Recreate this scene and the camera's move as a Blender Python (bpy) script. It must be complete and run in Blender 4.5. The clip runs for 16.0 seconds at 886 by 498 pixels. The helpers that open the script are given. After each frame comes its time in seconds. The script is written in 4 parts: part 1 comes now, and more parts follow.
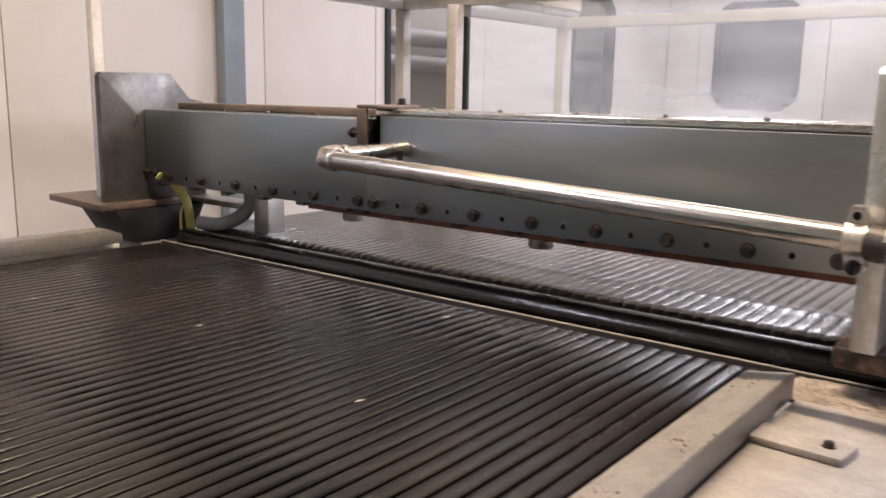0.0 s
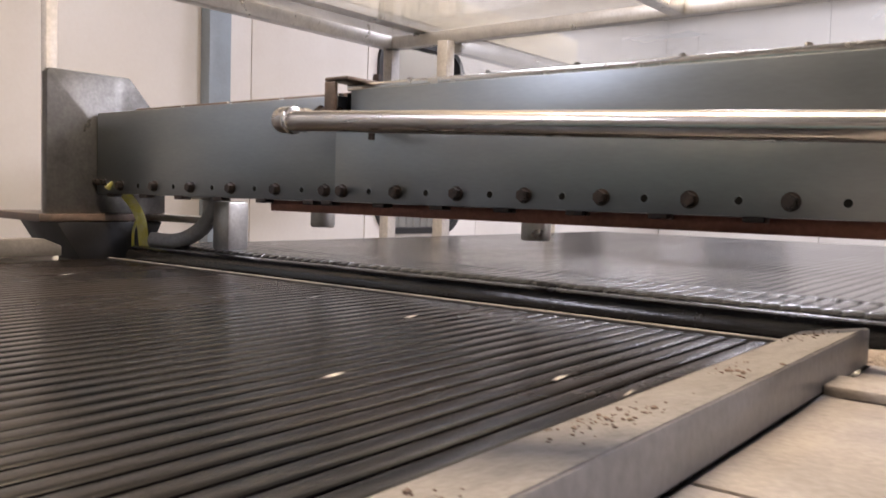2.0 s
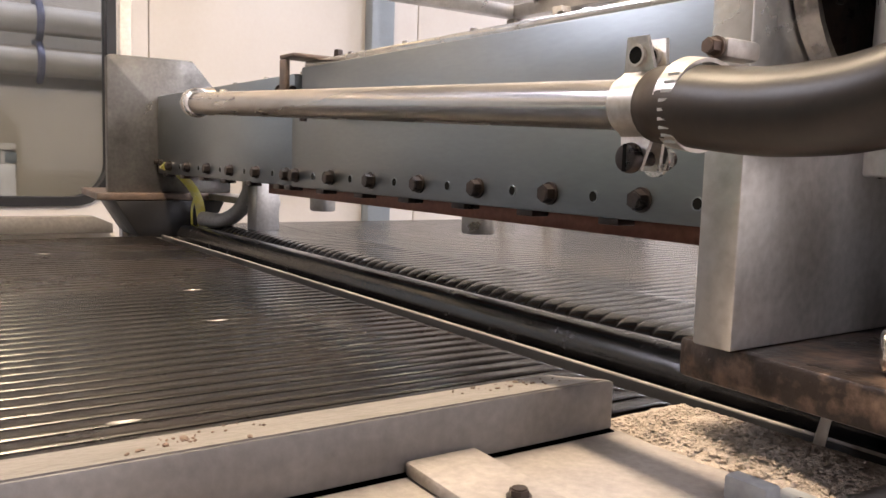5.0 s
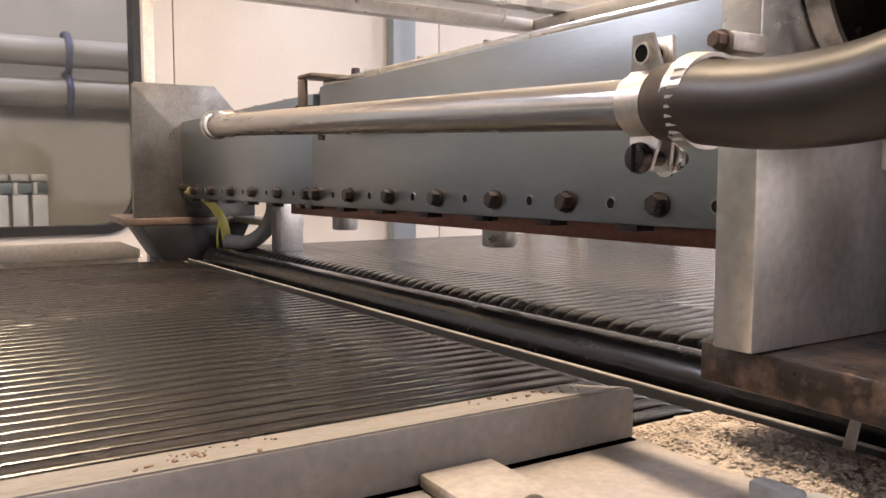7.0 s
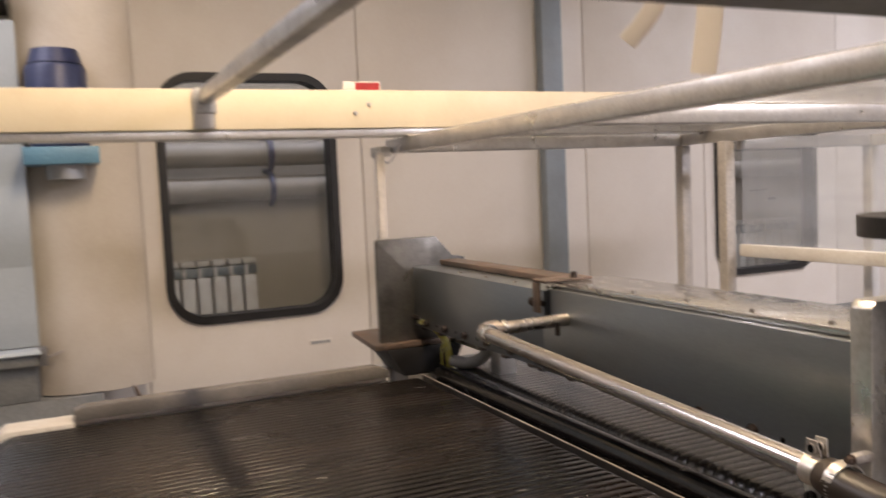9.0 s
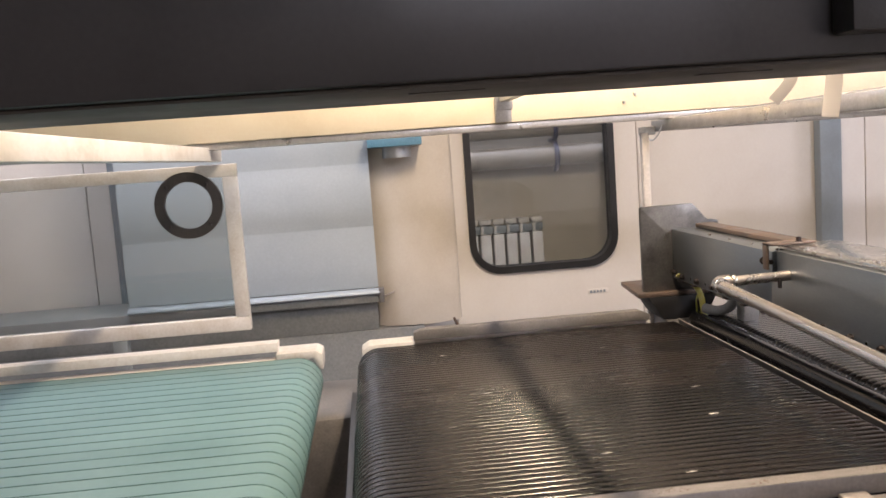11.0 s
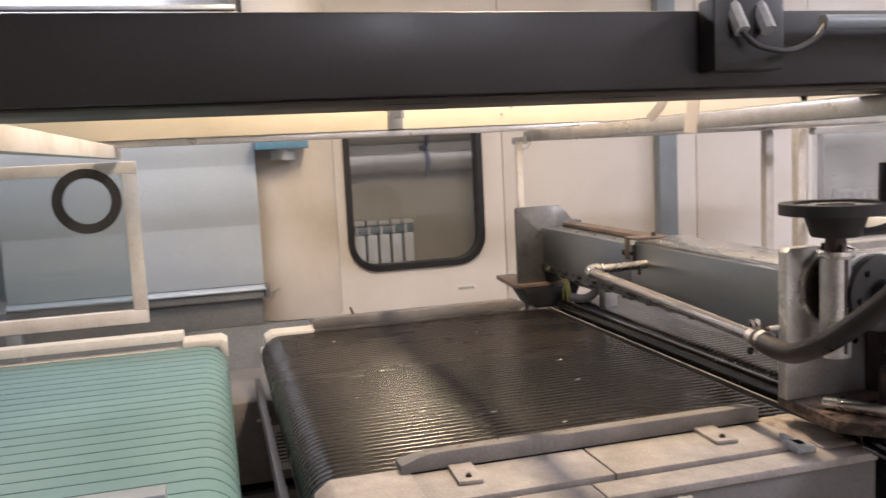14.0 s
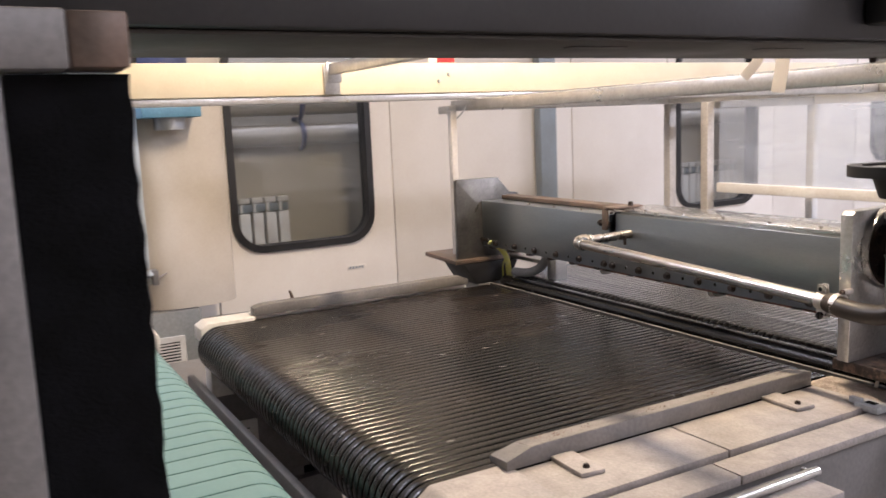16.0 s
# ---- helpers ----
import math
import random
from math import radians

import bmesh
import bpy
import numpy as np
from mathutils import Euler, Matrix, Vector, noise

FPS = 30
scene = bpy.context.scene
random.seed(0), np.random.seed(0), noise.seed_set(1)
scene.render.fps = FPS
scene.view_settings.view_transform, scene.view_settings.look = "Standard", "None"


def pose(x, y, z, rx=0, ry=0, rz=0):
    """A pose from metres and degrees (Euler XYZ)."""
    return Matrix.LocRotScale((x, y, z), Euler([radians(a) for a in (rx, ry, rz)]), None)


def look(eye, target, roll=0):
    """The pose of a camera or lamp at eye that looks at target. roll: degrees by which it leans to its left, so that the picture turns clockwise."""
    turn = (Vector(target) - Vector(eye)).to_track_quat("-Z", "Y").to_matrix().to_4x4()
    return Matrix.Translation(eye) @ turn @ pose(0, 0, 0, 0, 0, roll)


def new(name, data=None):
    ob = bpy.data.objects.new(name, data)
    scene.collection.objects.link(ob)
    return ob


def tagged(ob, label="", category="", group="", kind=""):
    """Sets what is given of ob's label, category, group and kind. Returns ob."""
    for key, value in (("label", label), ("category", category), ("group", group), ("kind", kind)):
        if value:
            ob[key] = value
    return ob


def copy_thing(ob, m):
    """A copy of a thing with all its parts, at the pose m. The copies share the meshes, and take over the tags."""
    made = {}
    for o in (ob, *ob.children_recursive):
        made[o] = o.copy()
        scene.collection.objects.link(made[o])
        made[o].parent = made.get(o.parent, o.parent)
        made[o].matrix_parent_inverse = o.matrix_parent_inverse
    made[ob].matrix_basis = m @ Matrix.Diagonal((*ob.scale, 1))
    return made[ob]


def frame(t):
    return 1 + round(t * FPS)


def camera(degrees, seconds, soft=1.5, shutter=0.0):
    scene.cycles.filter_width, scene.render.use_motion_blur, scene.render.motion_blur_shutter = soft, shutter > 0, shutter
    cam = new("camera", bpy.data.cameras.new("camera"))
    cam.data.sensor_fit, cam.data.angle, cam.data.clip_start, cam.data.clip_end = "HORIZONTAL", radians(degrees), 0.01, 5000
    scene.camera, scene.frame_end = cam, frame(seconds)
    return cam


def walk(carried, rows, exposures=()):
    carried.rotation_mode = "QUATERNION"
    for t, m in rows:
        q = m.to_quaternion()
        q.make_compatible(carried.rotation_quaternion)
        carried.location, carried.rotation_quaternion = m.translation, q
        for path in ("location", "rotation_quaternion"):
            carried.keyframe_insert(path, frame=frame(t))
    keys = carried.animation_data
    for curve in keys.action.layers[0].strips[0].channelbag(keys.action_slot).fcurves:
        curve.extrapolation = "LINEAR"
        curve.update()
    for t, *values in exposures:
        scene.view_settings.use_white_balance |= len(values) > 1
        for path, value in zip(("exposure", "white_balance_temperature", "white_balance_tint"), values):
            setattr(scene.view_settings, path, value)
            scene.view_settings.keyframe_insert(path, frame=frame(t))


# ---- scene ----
cam = camera(55.9, 16.0, shutter=0.35)
METRES, EYE, TILT, LEAN, TURN = 3.088, 1.29, 0.0, 0.0, 38.2
ROWS = [
    (0.0, 0.0, 0.0, 0.0, 0.18, -10.53, -0.96),
    (0.5, -0.0107, 0.0456, -0.0306, 1.69, -5.71, -1.71),
    (1.0, -0.0076, 0.0607, -0.0501, 1.04, -3.07, -2.28),
    (1.5, 0.0003, 0.0666, -0.0605, -0.07, -2.05, -2.54),
    (2.0, 0.0095, 0.0617, -0.0651, -0.07, -3.49, -1.66),
    (2.5, 0.0483, 0.075, -0.0463, 2.05, -7.77, -1.15),
    (3.0, 0.1022, 0.119, -0.0522, 7.52, -8.73, -2.37),
    (3.5, 0.1291, 0.1373, -0.0555, 13.0, -7.78, -0.63),
    (4.0, 0.1371, 0.132, -0.0547, 16.41, -6.96, -0.83),
    (4.5, 0.1414, 0.1203, -0.0555, 16.8, -6.91, -1.97),
    (5.0, 0.1444, 0.1223, -0.0548, 17.34, -5.92, -1.79),
    (7.5, 0.1476, 0.1247, -0.0571, 19.38, -4.69, 0.16),
    (8.0, 0.1525, 0.1116, -0.0304, 20.33, -5.28, -0.43),
    (8.5, 0.1461, 0.0618, 0.0089, 21.46, -5.21, -0.09),
    (9.0, 0.1524, -0.0327, 0.0565, 27.33, -4.25, 2.55),
    (9.5, 0.1792, -0.081, 0.0799, 36.41, -3.3, 4.05),
    (10.0, 0.2232, -0.0986, 0.0809, 43.62, -4.35, 4.58),
    (12.5, 0.2869, -0.2704, 0.0897, 47.67, -6.75, 3.83),
    (13.0, 0.2896, -0.2764, 0.092, 47.08, -5.53, 2.18),
    (13.5, 0.2898, -0.273, 0.0893, 42.58, -5.49, 2.24),
    (14.0, 0.2883, -0.2714, 0.0824, 36.23, -6.55, 2.79),
    (14.5, 0.2826, -0.2603, 0.0816, 31.15, -7.42, 3.29),
    (15.0, 0.245, -0.2672, 0.078, 29.57, -8.37, 3.77),
    (15.5, 0.1898, -0.2802, 0.0788, 28.41, -9.11, 3.79),
    (16.0, 0.1114, -0.3051, 0.0777, 22.19, -8.56, 2.37),
]
walk(cam, [(t, pose(0, 0, EYE, TILT, LEAN, TURN) @ pose(METRES * x, METRES * y, METRES * z, 90 + pitch, roll, yaw)) for t, x, y, z, yaw, pitch, roll in ROWS],
     exposures=[(0, -0.05, 6000, 12), (2, -0.12, 6000, 12), (2.6, -0.03, 6050, 13), (3.5, 0.34, 5980, 11), (5.2, 0.27, 6100, 11), (7.5, 0.24, 6280, 13),
                (8.5, -0.25, 6380, 13), (9.1, -0.6, 6450, 12), (10, -0.28, 6120, 12), (12.5, -0.05, 6050, 11), (14.5, -0.25, 6120, 12), (16, -0.07, 5960, 12)])

# ---- light: two inferred ceiling lamps, and unseen fill lights added for brightness ----
world = bpy.data.worlds.new("world")
scene.world = world
world.use_nodes = True
world.node_tree.nodes["Background"].inputs[0].default_value = (0.9, 0.92, 1.0, 1)
world.node_tree.nodes["Background"].inputs[1].default_value = 0.02


def area_lamp(name, eye, target, sx, sy, watts, colour):
    data = bpy.data.lights.new(name, "AREA")
    data.shape, data.size, data.size_y, data.energy, data.color = "RECTANGLE", sx, sy, watts, colour
    ob = new(name, data)
    ob.matrix_world = look(eye, target)
    return ob


WARM, COOL = (1.0, 0.76, 0.5), (1.0, 0.95, 1.02)
area_lamp("warm_lamp_light", (-0.75, 0.72, 2.93), (-0.75, 0.72, 0), 1.2, 0.09, 102, WARM)
area_lamp("end_lamp_light", (1.0, 3.4, 2.93), (1.0, 3.4, 0), 0.5, 1.0, 170, COOL)
# unseen fills, added to brighten the west side and far end
area_lamp("ceiling_fill_light", (-2.2, -1.0, 2.93), (-2.2, -1.0, 0), 0.35, 1.6, 46, COOL)
area_lamp("ceiling_fill_light", (-1.6, 5.3, 2.93), (-1.6, 5.3, 0), 0.35, 2.4, 90, COOL)
# unseen fill, added to brighten steel faces turned east
area_lamp("ceiling_fill_light", (2.3, 0.8, 2.93), (2.0, 0.8, 0), 0.35, 2.4, 54, COOL)
# unseen fill, added to brighten the passage behind the windows
area_lamp("corridor_fill_light", (-3.62, 3.0, 2.9), (-3.62, 3.0, 0), 0.12, 8.0, 82, COOL)


# ---- materials ----
def material(name, colour, rough=0.5, metal=0.0, colour2=None, scale=6.0, fine=120.0, bump=0.05, stretch=(1, 1, 1),
             mix=(0.4, 0.65), coat=0.0, rough_var=0.12, spec=0.5, grain=0.3):
    """A surface with broad stains (colour towards colour2), fine grain in colour and relief, and uneven gloss."""
    m = bpy.data.materials.new(name)
    m.use_nodes = True
    nt = m.node_tree
    n, l = nt.nodes, nt.links
    b = n["Principled BSDF"]
    colour2 = colour2 or tuple(c * 0.72 for c in colour)
    co = n.new("ShaderNodeTexCoord")
    mp = n.new("ShaderNodeMapping")
    mp.inputs["Scale"].default_value = stretch
    l.new(co.outputs["Object"], mp.inputs["Vector"])
    big = n.new("ShaderNodeTexNoise")
    big.inputs["Scale"].default_value, big.inputs["Detail"].default_value, big.inputs["Roughness"].default_value = scale, 8, 0.62
    small = n.new("ShaderNodeTexNoise")
    small.inputs["Scale"].default_value, small.inputs["Detail"].default_value = fine, 4
    for t in (big, small):
        l.new(mp.outputs[0], t.inputs["Vector"])
    ramp = n.new("ShaderNodeMapRange")
    ramp.inputs["From Min"].default_value, ramp.inputs["From Max"].default_value = mix
    l.new(big.outputs["Fac"], ramp.inputs["Value"])
    c1 = n.new("ShaderNodeMix")
    c1.data_type = "RGBA"
    c1.inputs["A"].default_value, c1.inputs["B"].default_value = (*colour, 1), (*colour2, 1)
    l.new(ramp.outputs[0], c1.inputs["Factor"])
    c2 = n.new("ShaderNodeMix")
    c2.data_type, c2.blend_type = "RGBA", "OVERLAY"
    c2.inputs["Factor"].default_value = grain
    l.new(c1.outputs["Result"], c2.inputs["A"])
    l.new(small.outputs["Fac"], c2.inputs["B"])
    l.new(c2.outputs["Result"], b.inputs["Base Color"])
    rr = n.new("ShaderNodeMapRange")
    rr.inputs["From Min"].default_value, rr.inputs["From Max"].default_value = 0.3, 0.7
    rr.inputs["To Min"].default_value, rr.inputs["To Max"].default_value = max(0.03, rough - rough_var), min(1, rough + rough_var)
    l.new(big.outputs["Fac"], rr.inputs["Value"])
    l.new(rr.outputs[0], b.inputs["Roughness"])
    b.inputs["Metallic"].default_value = metal
    b.inputs["Coat Weight"].default_value = coat
    b.inputs["Specular IOR Level"].default_value = spec
    if bump:
        bp = n.new("ShaderNodeBump")
        bp.inputs["Strength"].default_value, bp.inputs["Distance"].default_value = bump, 0.004
        l.new(small.outputs["Fac"], bp.inputs["Height"])
        l.new(bp.outputs[0], b.inputs["Normal"])
    return m


def clear_material(name, tint, rough, haze):
    """A clear sheet: mostly see-through, a faint dusty film and a real reflection."""
    m = bpy.data.materials.new(name)
    m.use_nodes = True
    nt = m.node_tree
    n, l = nt.nodes, nt.links
    n.remove(n["Principled BSDF"])
    tr = n.new("ShaderNodeBsdfTransparent")
    tr.inputs[0].default_value = (*tint, 1)
    gl = n.new("ShaderNodeBsdfGlossy")
    gl.inputs["Roughness"].default_value = rough
    df = n.new("ShaderNodeBsdfTranslucent")
    df.inputs[0].default_value = (0.8, 0.8, 0.78, 1)
    no = n.new("ShaderNodeTexNoise")
    no.inputs["Scale"].default_value, no.inputs["Detail"].default_value = 3.0, 6
    mr = n.new("ShaderNodeMapRange")
    mr.inputs["From Min"].default_value, mr.inputs["From Max"].default_value = 0.35, 0.75
    mr.inputs["To Min"].default_value, mr.inputs["To Max"].default_value = haze * 0.3, haze
    l.new(no.outputs["Fac"], mr.inputs["Value"])
    m1, m2 = n.new("ShaderNodeMixShader"), n.new("ShaderNodeMixShader")
    l.new(mr.outputs[0], m1.inputs[0])
    l.new(tr.outputs[0], m1.inputs[1])
    l.new(df.outputs[0], m1.inputs[2])
    lw = n.new("ShaderNodeLayerWeight")
    po, fr = n.new("ShaderNodeMath"), n.new("ShaderNodeMath")
    po.operation, fr.operation = "POWER", "MULTIPLY_ADD"
    po.inputs[1].default_value = 4.5
    l.new(lw.outputs["Facing"], po.inputs[0])
    l.new(po.outputs[0], fr.inputs[0])
    fr.inputs[1].default_value, fr.inputs[2].default_value = 0.85, 0.05
    l.new(fr.outputs[0], m2.inputs[0])
    l.new(m1.outputs[0], m2.inputs[1])
    l.new(gl.outputs[0], m2.inputs[2])
    l.new(m2.outputs[0], n["Material Output"].inputs["Surface"])
    return m


M_BELT = material("black_rubber", (0.003, 0.0025, 0.0023), 0.26, 0, (0.015, 0.009, 0.0062), 3.0, 90, 0, (1, 0.3, 1), (0.42, 0.72), rough_var=0.06, spec=0.55)
M_BELT2 = material("dusty_black_rubber", (0.01, 0.009, 0.0085), 0.2, 0, (0.04, 0.034, 0.028), 3.0, 90, 0, (1, 0.4, 1), (0.4, 0.7), rough_var=0.06, spec=0.7)
M_DRUM = material("black_roller_rubber", (0.02, 0.02, 0.022), 0.3, 0, (0.035, 0.033, 0.032), 6, 90, 0.08)
M_GREEN = material("green_belt", (0.128, 0.225, 0.228), 0.42, 0, (0.155, 0.262, 0.262), 5, 100, 0.05, grain=0.08)
M_GROOVE = material("green_groove", (0.05, 0.125, 0.11), 0.6)
M_STEEL = material("grey_steel", (0.265, 0.29, 0.31), 0.35, 0.95, (0.32, 0.345, 0.36), 3, 140, 0.006, (0.5, 1, 2), rough_var=0.04, grain=0.08)
M_PLATE = material("raw_steel_plate", (0.64, 0.635, 0.615), 0.34, 0.82, (0.44, 0.43, 0.415), 7, 150, 0.05)
M_DARKPLATE = material("dark_end_plate", (0.17, 0.165, 0.158), 0.38, 0.75, (0.085, 0.083, 0.08), 8, 150, 0.05)
M_STAINLESS = material("stainless_pipe", (0.6, 0.57, 0.545), 0.27, 1.0, (0.45, 0.385, 0.32), 14, 200, 0.02, (0.12, 1, 1), (0.45, 0.8), grain=0.15)
M_CHROME = material("bright_zinc", (0.78, 0.77, 0.75), 0.22, 1.0, (0.55, 0.53, 0.5), 40, 300, 0.02)
M_ZINC = material("pale_zinc", (0.66, 0.63, 0.59), 0.34, 0.75, (0.5, 0.46, 0.42), 40, 300, 0.02)
M_HOSE = material("black_hose", (0.011, 0.0098, 0.009), 0.36, 0, (0.034, 0.024, 0.017), 9, 250, 0.03)
M_RUBBER = material("matt_black_rubber", (0.009, 0.0085, 0.009), 0.5, 0, (0.016, 0.015, 0.015), 12, 200, 0.1)
M_FOAM = material("black_foam", (0.006, 0.006, 0.007), 0.95, 0, (0.004, 0.004, 0.004), 20, 300, 0.3, spec=0.1)
M_BOLT = material("dark_bolt", (0.05, 0.045, 0.046), 0.35, 0.8, (0.085, 0.066, 0.058), 60, 300, 0.05)
# black for solid fillers that paint the shade inside holes and slots
M_HOLESHADE = material("hole_shade_black", (0.006, 0.006, 0.006), 0.9, 0, spec=0.1)
M_RAIL = material("grey_rail_paint", (0.165, 0.156, 0.15), 0.45, 0.2, (0.225, 0.21, 0.2), 10, 140, 0.08)
M_DUSTY = material("dusty_steel", (0.34, 0.308, 0.286), 0.58, 0, (0.215, 0.195, 0.183), 11, 180, 0.3, mix=(0.36, 0.7))
M_RAILDUST = material("thin_grey_dust", (0.195, 0.178, 0.165), 0.62, 0, (0.125, 0.114, 0.106), 22, 260, 0.4, (1, 0.5, 1), mix=(0.45, 0.72))
# rail paint made darker: shade under the table put into the colour
M_HOUSING = material("shaded_grey_housing", (0.11, 0.105, 0.1), 0.5, 0, (0.15, 0.14, 0.135), 4, 120, 0.06)
M_DUST = material("mineral_dust", (0.46, 0.395, 0.335), 0.95, 0, (0.33, 0.28, 0.235), 60, 400, 0.9)
M_RUST = material("rusty_plate", (0.045, 0.034, 0.029), 0.34, 0.5, (0.27, 0.18, 0.13), 34, 170, 0.2, (1, 1, 1), (0.48, 0.7))
M_SHELF = material("brown_steel", (0.11, 0.085, 0.07), 0.45, 0.4, (0.19, 0.13, 0.1), 14, 150, 0.1)
M_COPPER = material("copper_bar", (0.2, 0.085, 0.065), 0.4, 0.5, (0.3, 0.14, 0.1), 18, 160, 0.08)
M_WALL = material("cream_panel", (0.755, 0.708, 0.65), 0.42, 0, (0.695, 0.64, 0.575), 1.6, 60, 0.02, grain=0.08)
M_BEIGE = material("beige_cover", (0.6, 0.545, 0.47), 0.45, 0, (0.54, 0.48, 0.4), 3, 90, 0.02, grain=0.08)
M_WALLGREY = material("grey_plinth", (0.2, 0.21, 0.21), 0.5, 0, (0.26, 0.26, 0.25), 3, 90, 0.04)
M_PLASTER = material("grey_plaster", (0.56, 0.505, 0.435), 0.85, 0, (0.48, 0.43, 0.37), 2, 80, 0.1)
M_PIPEPAINT = material("painted_heating_pipe", (0.36, 0.335, 0.31), 0.4, 0, (0.3, 0.28, 0.26), 5, 90, 0.03)
M_WHITE = material("white_paint", (0.74, 0.72, 0.69), 0.45, 0, (0.62, 0.58, 0.53), 8, 120, 0.05)
M_CABINET = material("blue_grey_sheet", (0.39, 0.435, 0.47), 0.42, 0.1, (0.43, 0.475, 0.505), 2.5, 90, 0.02, grain=0.08)
M_STRIPE = material("blue_grey_post", (0.235, 0.262, 0.28), 0.45, 0.2, (0.27, 0.31, 0.34), 5, 90, 0.03, grain=0.08)
M_CREAM = material("cream_beam_paint", (0.78, 0.69, 0.52), 0.42, 0, (0.72, 0.62, 0.45), 4, 110, 0.03, grain=0.08)
M_DARK = material("dark_brown_paint", (0.015, 0.0138, 0.0142), 0.45, 0.0, (0.022, 0.02, 0.02), 3, 120, 0.05)
M_ALU = material("aluminium_profile", (0.66, 0.64, 0.61), 0.36, 0.8, (0.54, 0.52, 0.5), 12, 160, 0.03)
M_FLOOR = material("floor_concrete", (0.2, 0.19, 0.175), 0.7, 0, (0.28, 0.265, 0.24), 2, 70, 0.12)
M_CEIL = material("ceiling_panel", (0.7, 0.68, 0.64), 0.7, 0, (0.64, 0.62, 0.58), 2, 60, 0.02, grain=0.08)
M_DUCT = material("galvanised_duct", (0.42, 0.43, 0.44), 0.42, 0.9, (0.36, 0.37, 0.38), 9, 150, 0.01, grain=0.08)
M_BLUE = material("blue_motor_paint", (0.1, 0.22, 0.32), 0.4, 0, (0.14, 0.28, 0.38), 8, 120, 0.04)
M_NAVY = material("navy_motor_paint", (0.035, 0.045, 0.11), 0.4, 0.1, (0.05, 0.06, 0.13), 8, 120, 0.04)
M_RED = material("red_paint", (0.42, 0.025, 0.02), 0.4, 0, (0.3, 0.02, 0.02), 10, 120, 0.04)
M_MAROON = material("dark_red_plastic", (0.14, 0.025, 0.02), 0.45, 0, (0.1, 0.02, 0.018), 10, 120, 0.04)
M_ORANGE = material("orange_hose", (0.75, 0.17, 0.04), 0.4, 0, (0.65, 0.14, 0.04), 10, 120, 0.04)
M_BRASS = material("brown_brass", (0.36, 0.22, 0.14), 0.35, 0.8, (0.24, 0.14, 0.09), 20, 150, 0.06)
M_GREYPLASTIC = material("grey_plastic", (0.36, 0.37, 0.38), 0.5, 0, (0.3, 0.31, 0.32), 12, 150, 0.05)
M_YELLOW = material("yellow_strap", (0.8, 0.76, 0.16), 0.5, 0, (0.8, 0.78, 0.4), 40, 200, 0.1)
M_FLAKE = material("pale_flake", (0.75, 0.7, 0.63), 0.8, 0, (0.6, 0.55, 0.5), 60, 300, 0.2)
M_WET = material("wet_black_rubber", (0.006, 0.006, 0.0065), 0.2, 0, (0.012, 0.011, 0.011), 22, 120, 0.12)
M_WATER = material("water_drop", (0.5, 0.5, 0.5), 0.06, 0, (0.4, 0.4, 0.4), 30, 200, 0, spec=0.9)
M_TAPE = bpy.data.materials.new("thin_white_tape")
M_TAPE.use_nodes = True
tape_nodes, tape_links = M_TAPE.node_tree.nodes, M_TAPE.node_tree.links
tape_mix, tape_back = tape_nodes.new("ShaderNodeMixShader"), tape_nodes.new("ShaderNodeBsdfTranslucent")
tape_back.inputs[0].default_value = (0.95, 0.92, 0.88, 1)
tape_nodes["Principled BSDF"].inputs["Base Color"].default_value = (0.75, 0.7, 0.64, 1)
tape_mix.inputs[0].default_value = 0.75
tape_links.new(tape_nodes["Principled BSDF"].outputs[0], tape_mix.inputs[1])
tape_links.new(tape_back.outputs[0], tape_mix.inputs[2])
tape_links.new(tape_mix.outputs[0], tape_nodes["Material Output"].inputs["Surface"])
M_POST = material("dull_frame_paint", (0.47, 0.44, 0.41), 0.5, 0.1, (0.38, 0.355, 0.33), 8, 120, 0.04)
M_UNDER = material("dull_brown_plate", (0.042, 0.037, 0.034), 0.55, 0, (0.06, 0.052, 0.047), 6, 120, 0.06)
M_LAMP = bpy.data.materials.new("lamp_tube_glow")
M_LAMP.use_nodes = True
M_LAMP.node_tree.nodes["Principled BSDF"].inputs["Emission Color"].default_value = (1.0, 0.9, 0.75, 1)
M_LAMP.node_tree.nodes["Principled BSDF"].inputs["Emission Strength"].default_value = 3.0
M_GLASS = clear_material("window_glass", (0.82, 0.84, 0.84), 0.02, 0.05)
M_ACRYLIC = clear_material("dusty_acrylic", (0.93, 0.93, 0.92), 0.08, 0.35)


# ---- helpers for meshes and parts ----
def mesh_from(bm, name, mat):
    me = bpy.data.meshes.new(name)
    bm.normal_update()
    bm.to_mesh(me)
    bm.free()
    me.materials.append(mat)
    return me


def smooth(me, angle=28):
    me.shade_smooth()
    me.set_sharp_from_angle(angle=radians(angle))
    return me


def part(name, bm, mat, parent=None, label=""):
    ob = new(name, smooth(mesh_from(bm, name, mat)))
    if parent is not None:
        ob.parent = parent
    if label:
        tagged(ob, label)
    return ob


def thing(name, label, category, group="", at=(0, 0, 0)):
    ob = new(name)
    ob.location = at
    ob.empty_display_size = 0.05
    return tagged(ob, label, category, group)


def structure(name, bm, mat, label=""):
    return tagged(part(name, bm, mat), label, kind="structure")


def box(bm, x0, x1, y0, y1, z0, z1, bevel=0.002, seg=2):
    r = bmesh.ops.create_cube(bm, size=1.0)
    bmesh.ops.scale(bm, vec=(abs(x1 - x0), abs(y1 - y0), abs(z1 - z0)), verts=r["verts"])
    bmesh.ops.translate(bm, vec=((x0 + x1) / 2, (y0 + y1) / 2, (z0 + z1) / 2), verts=r["verts"])
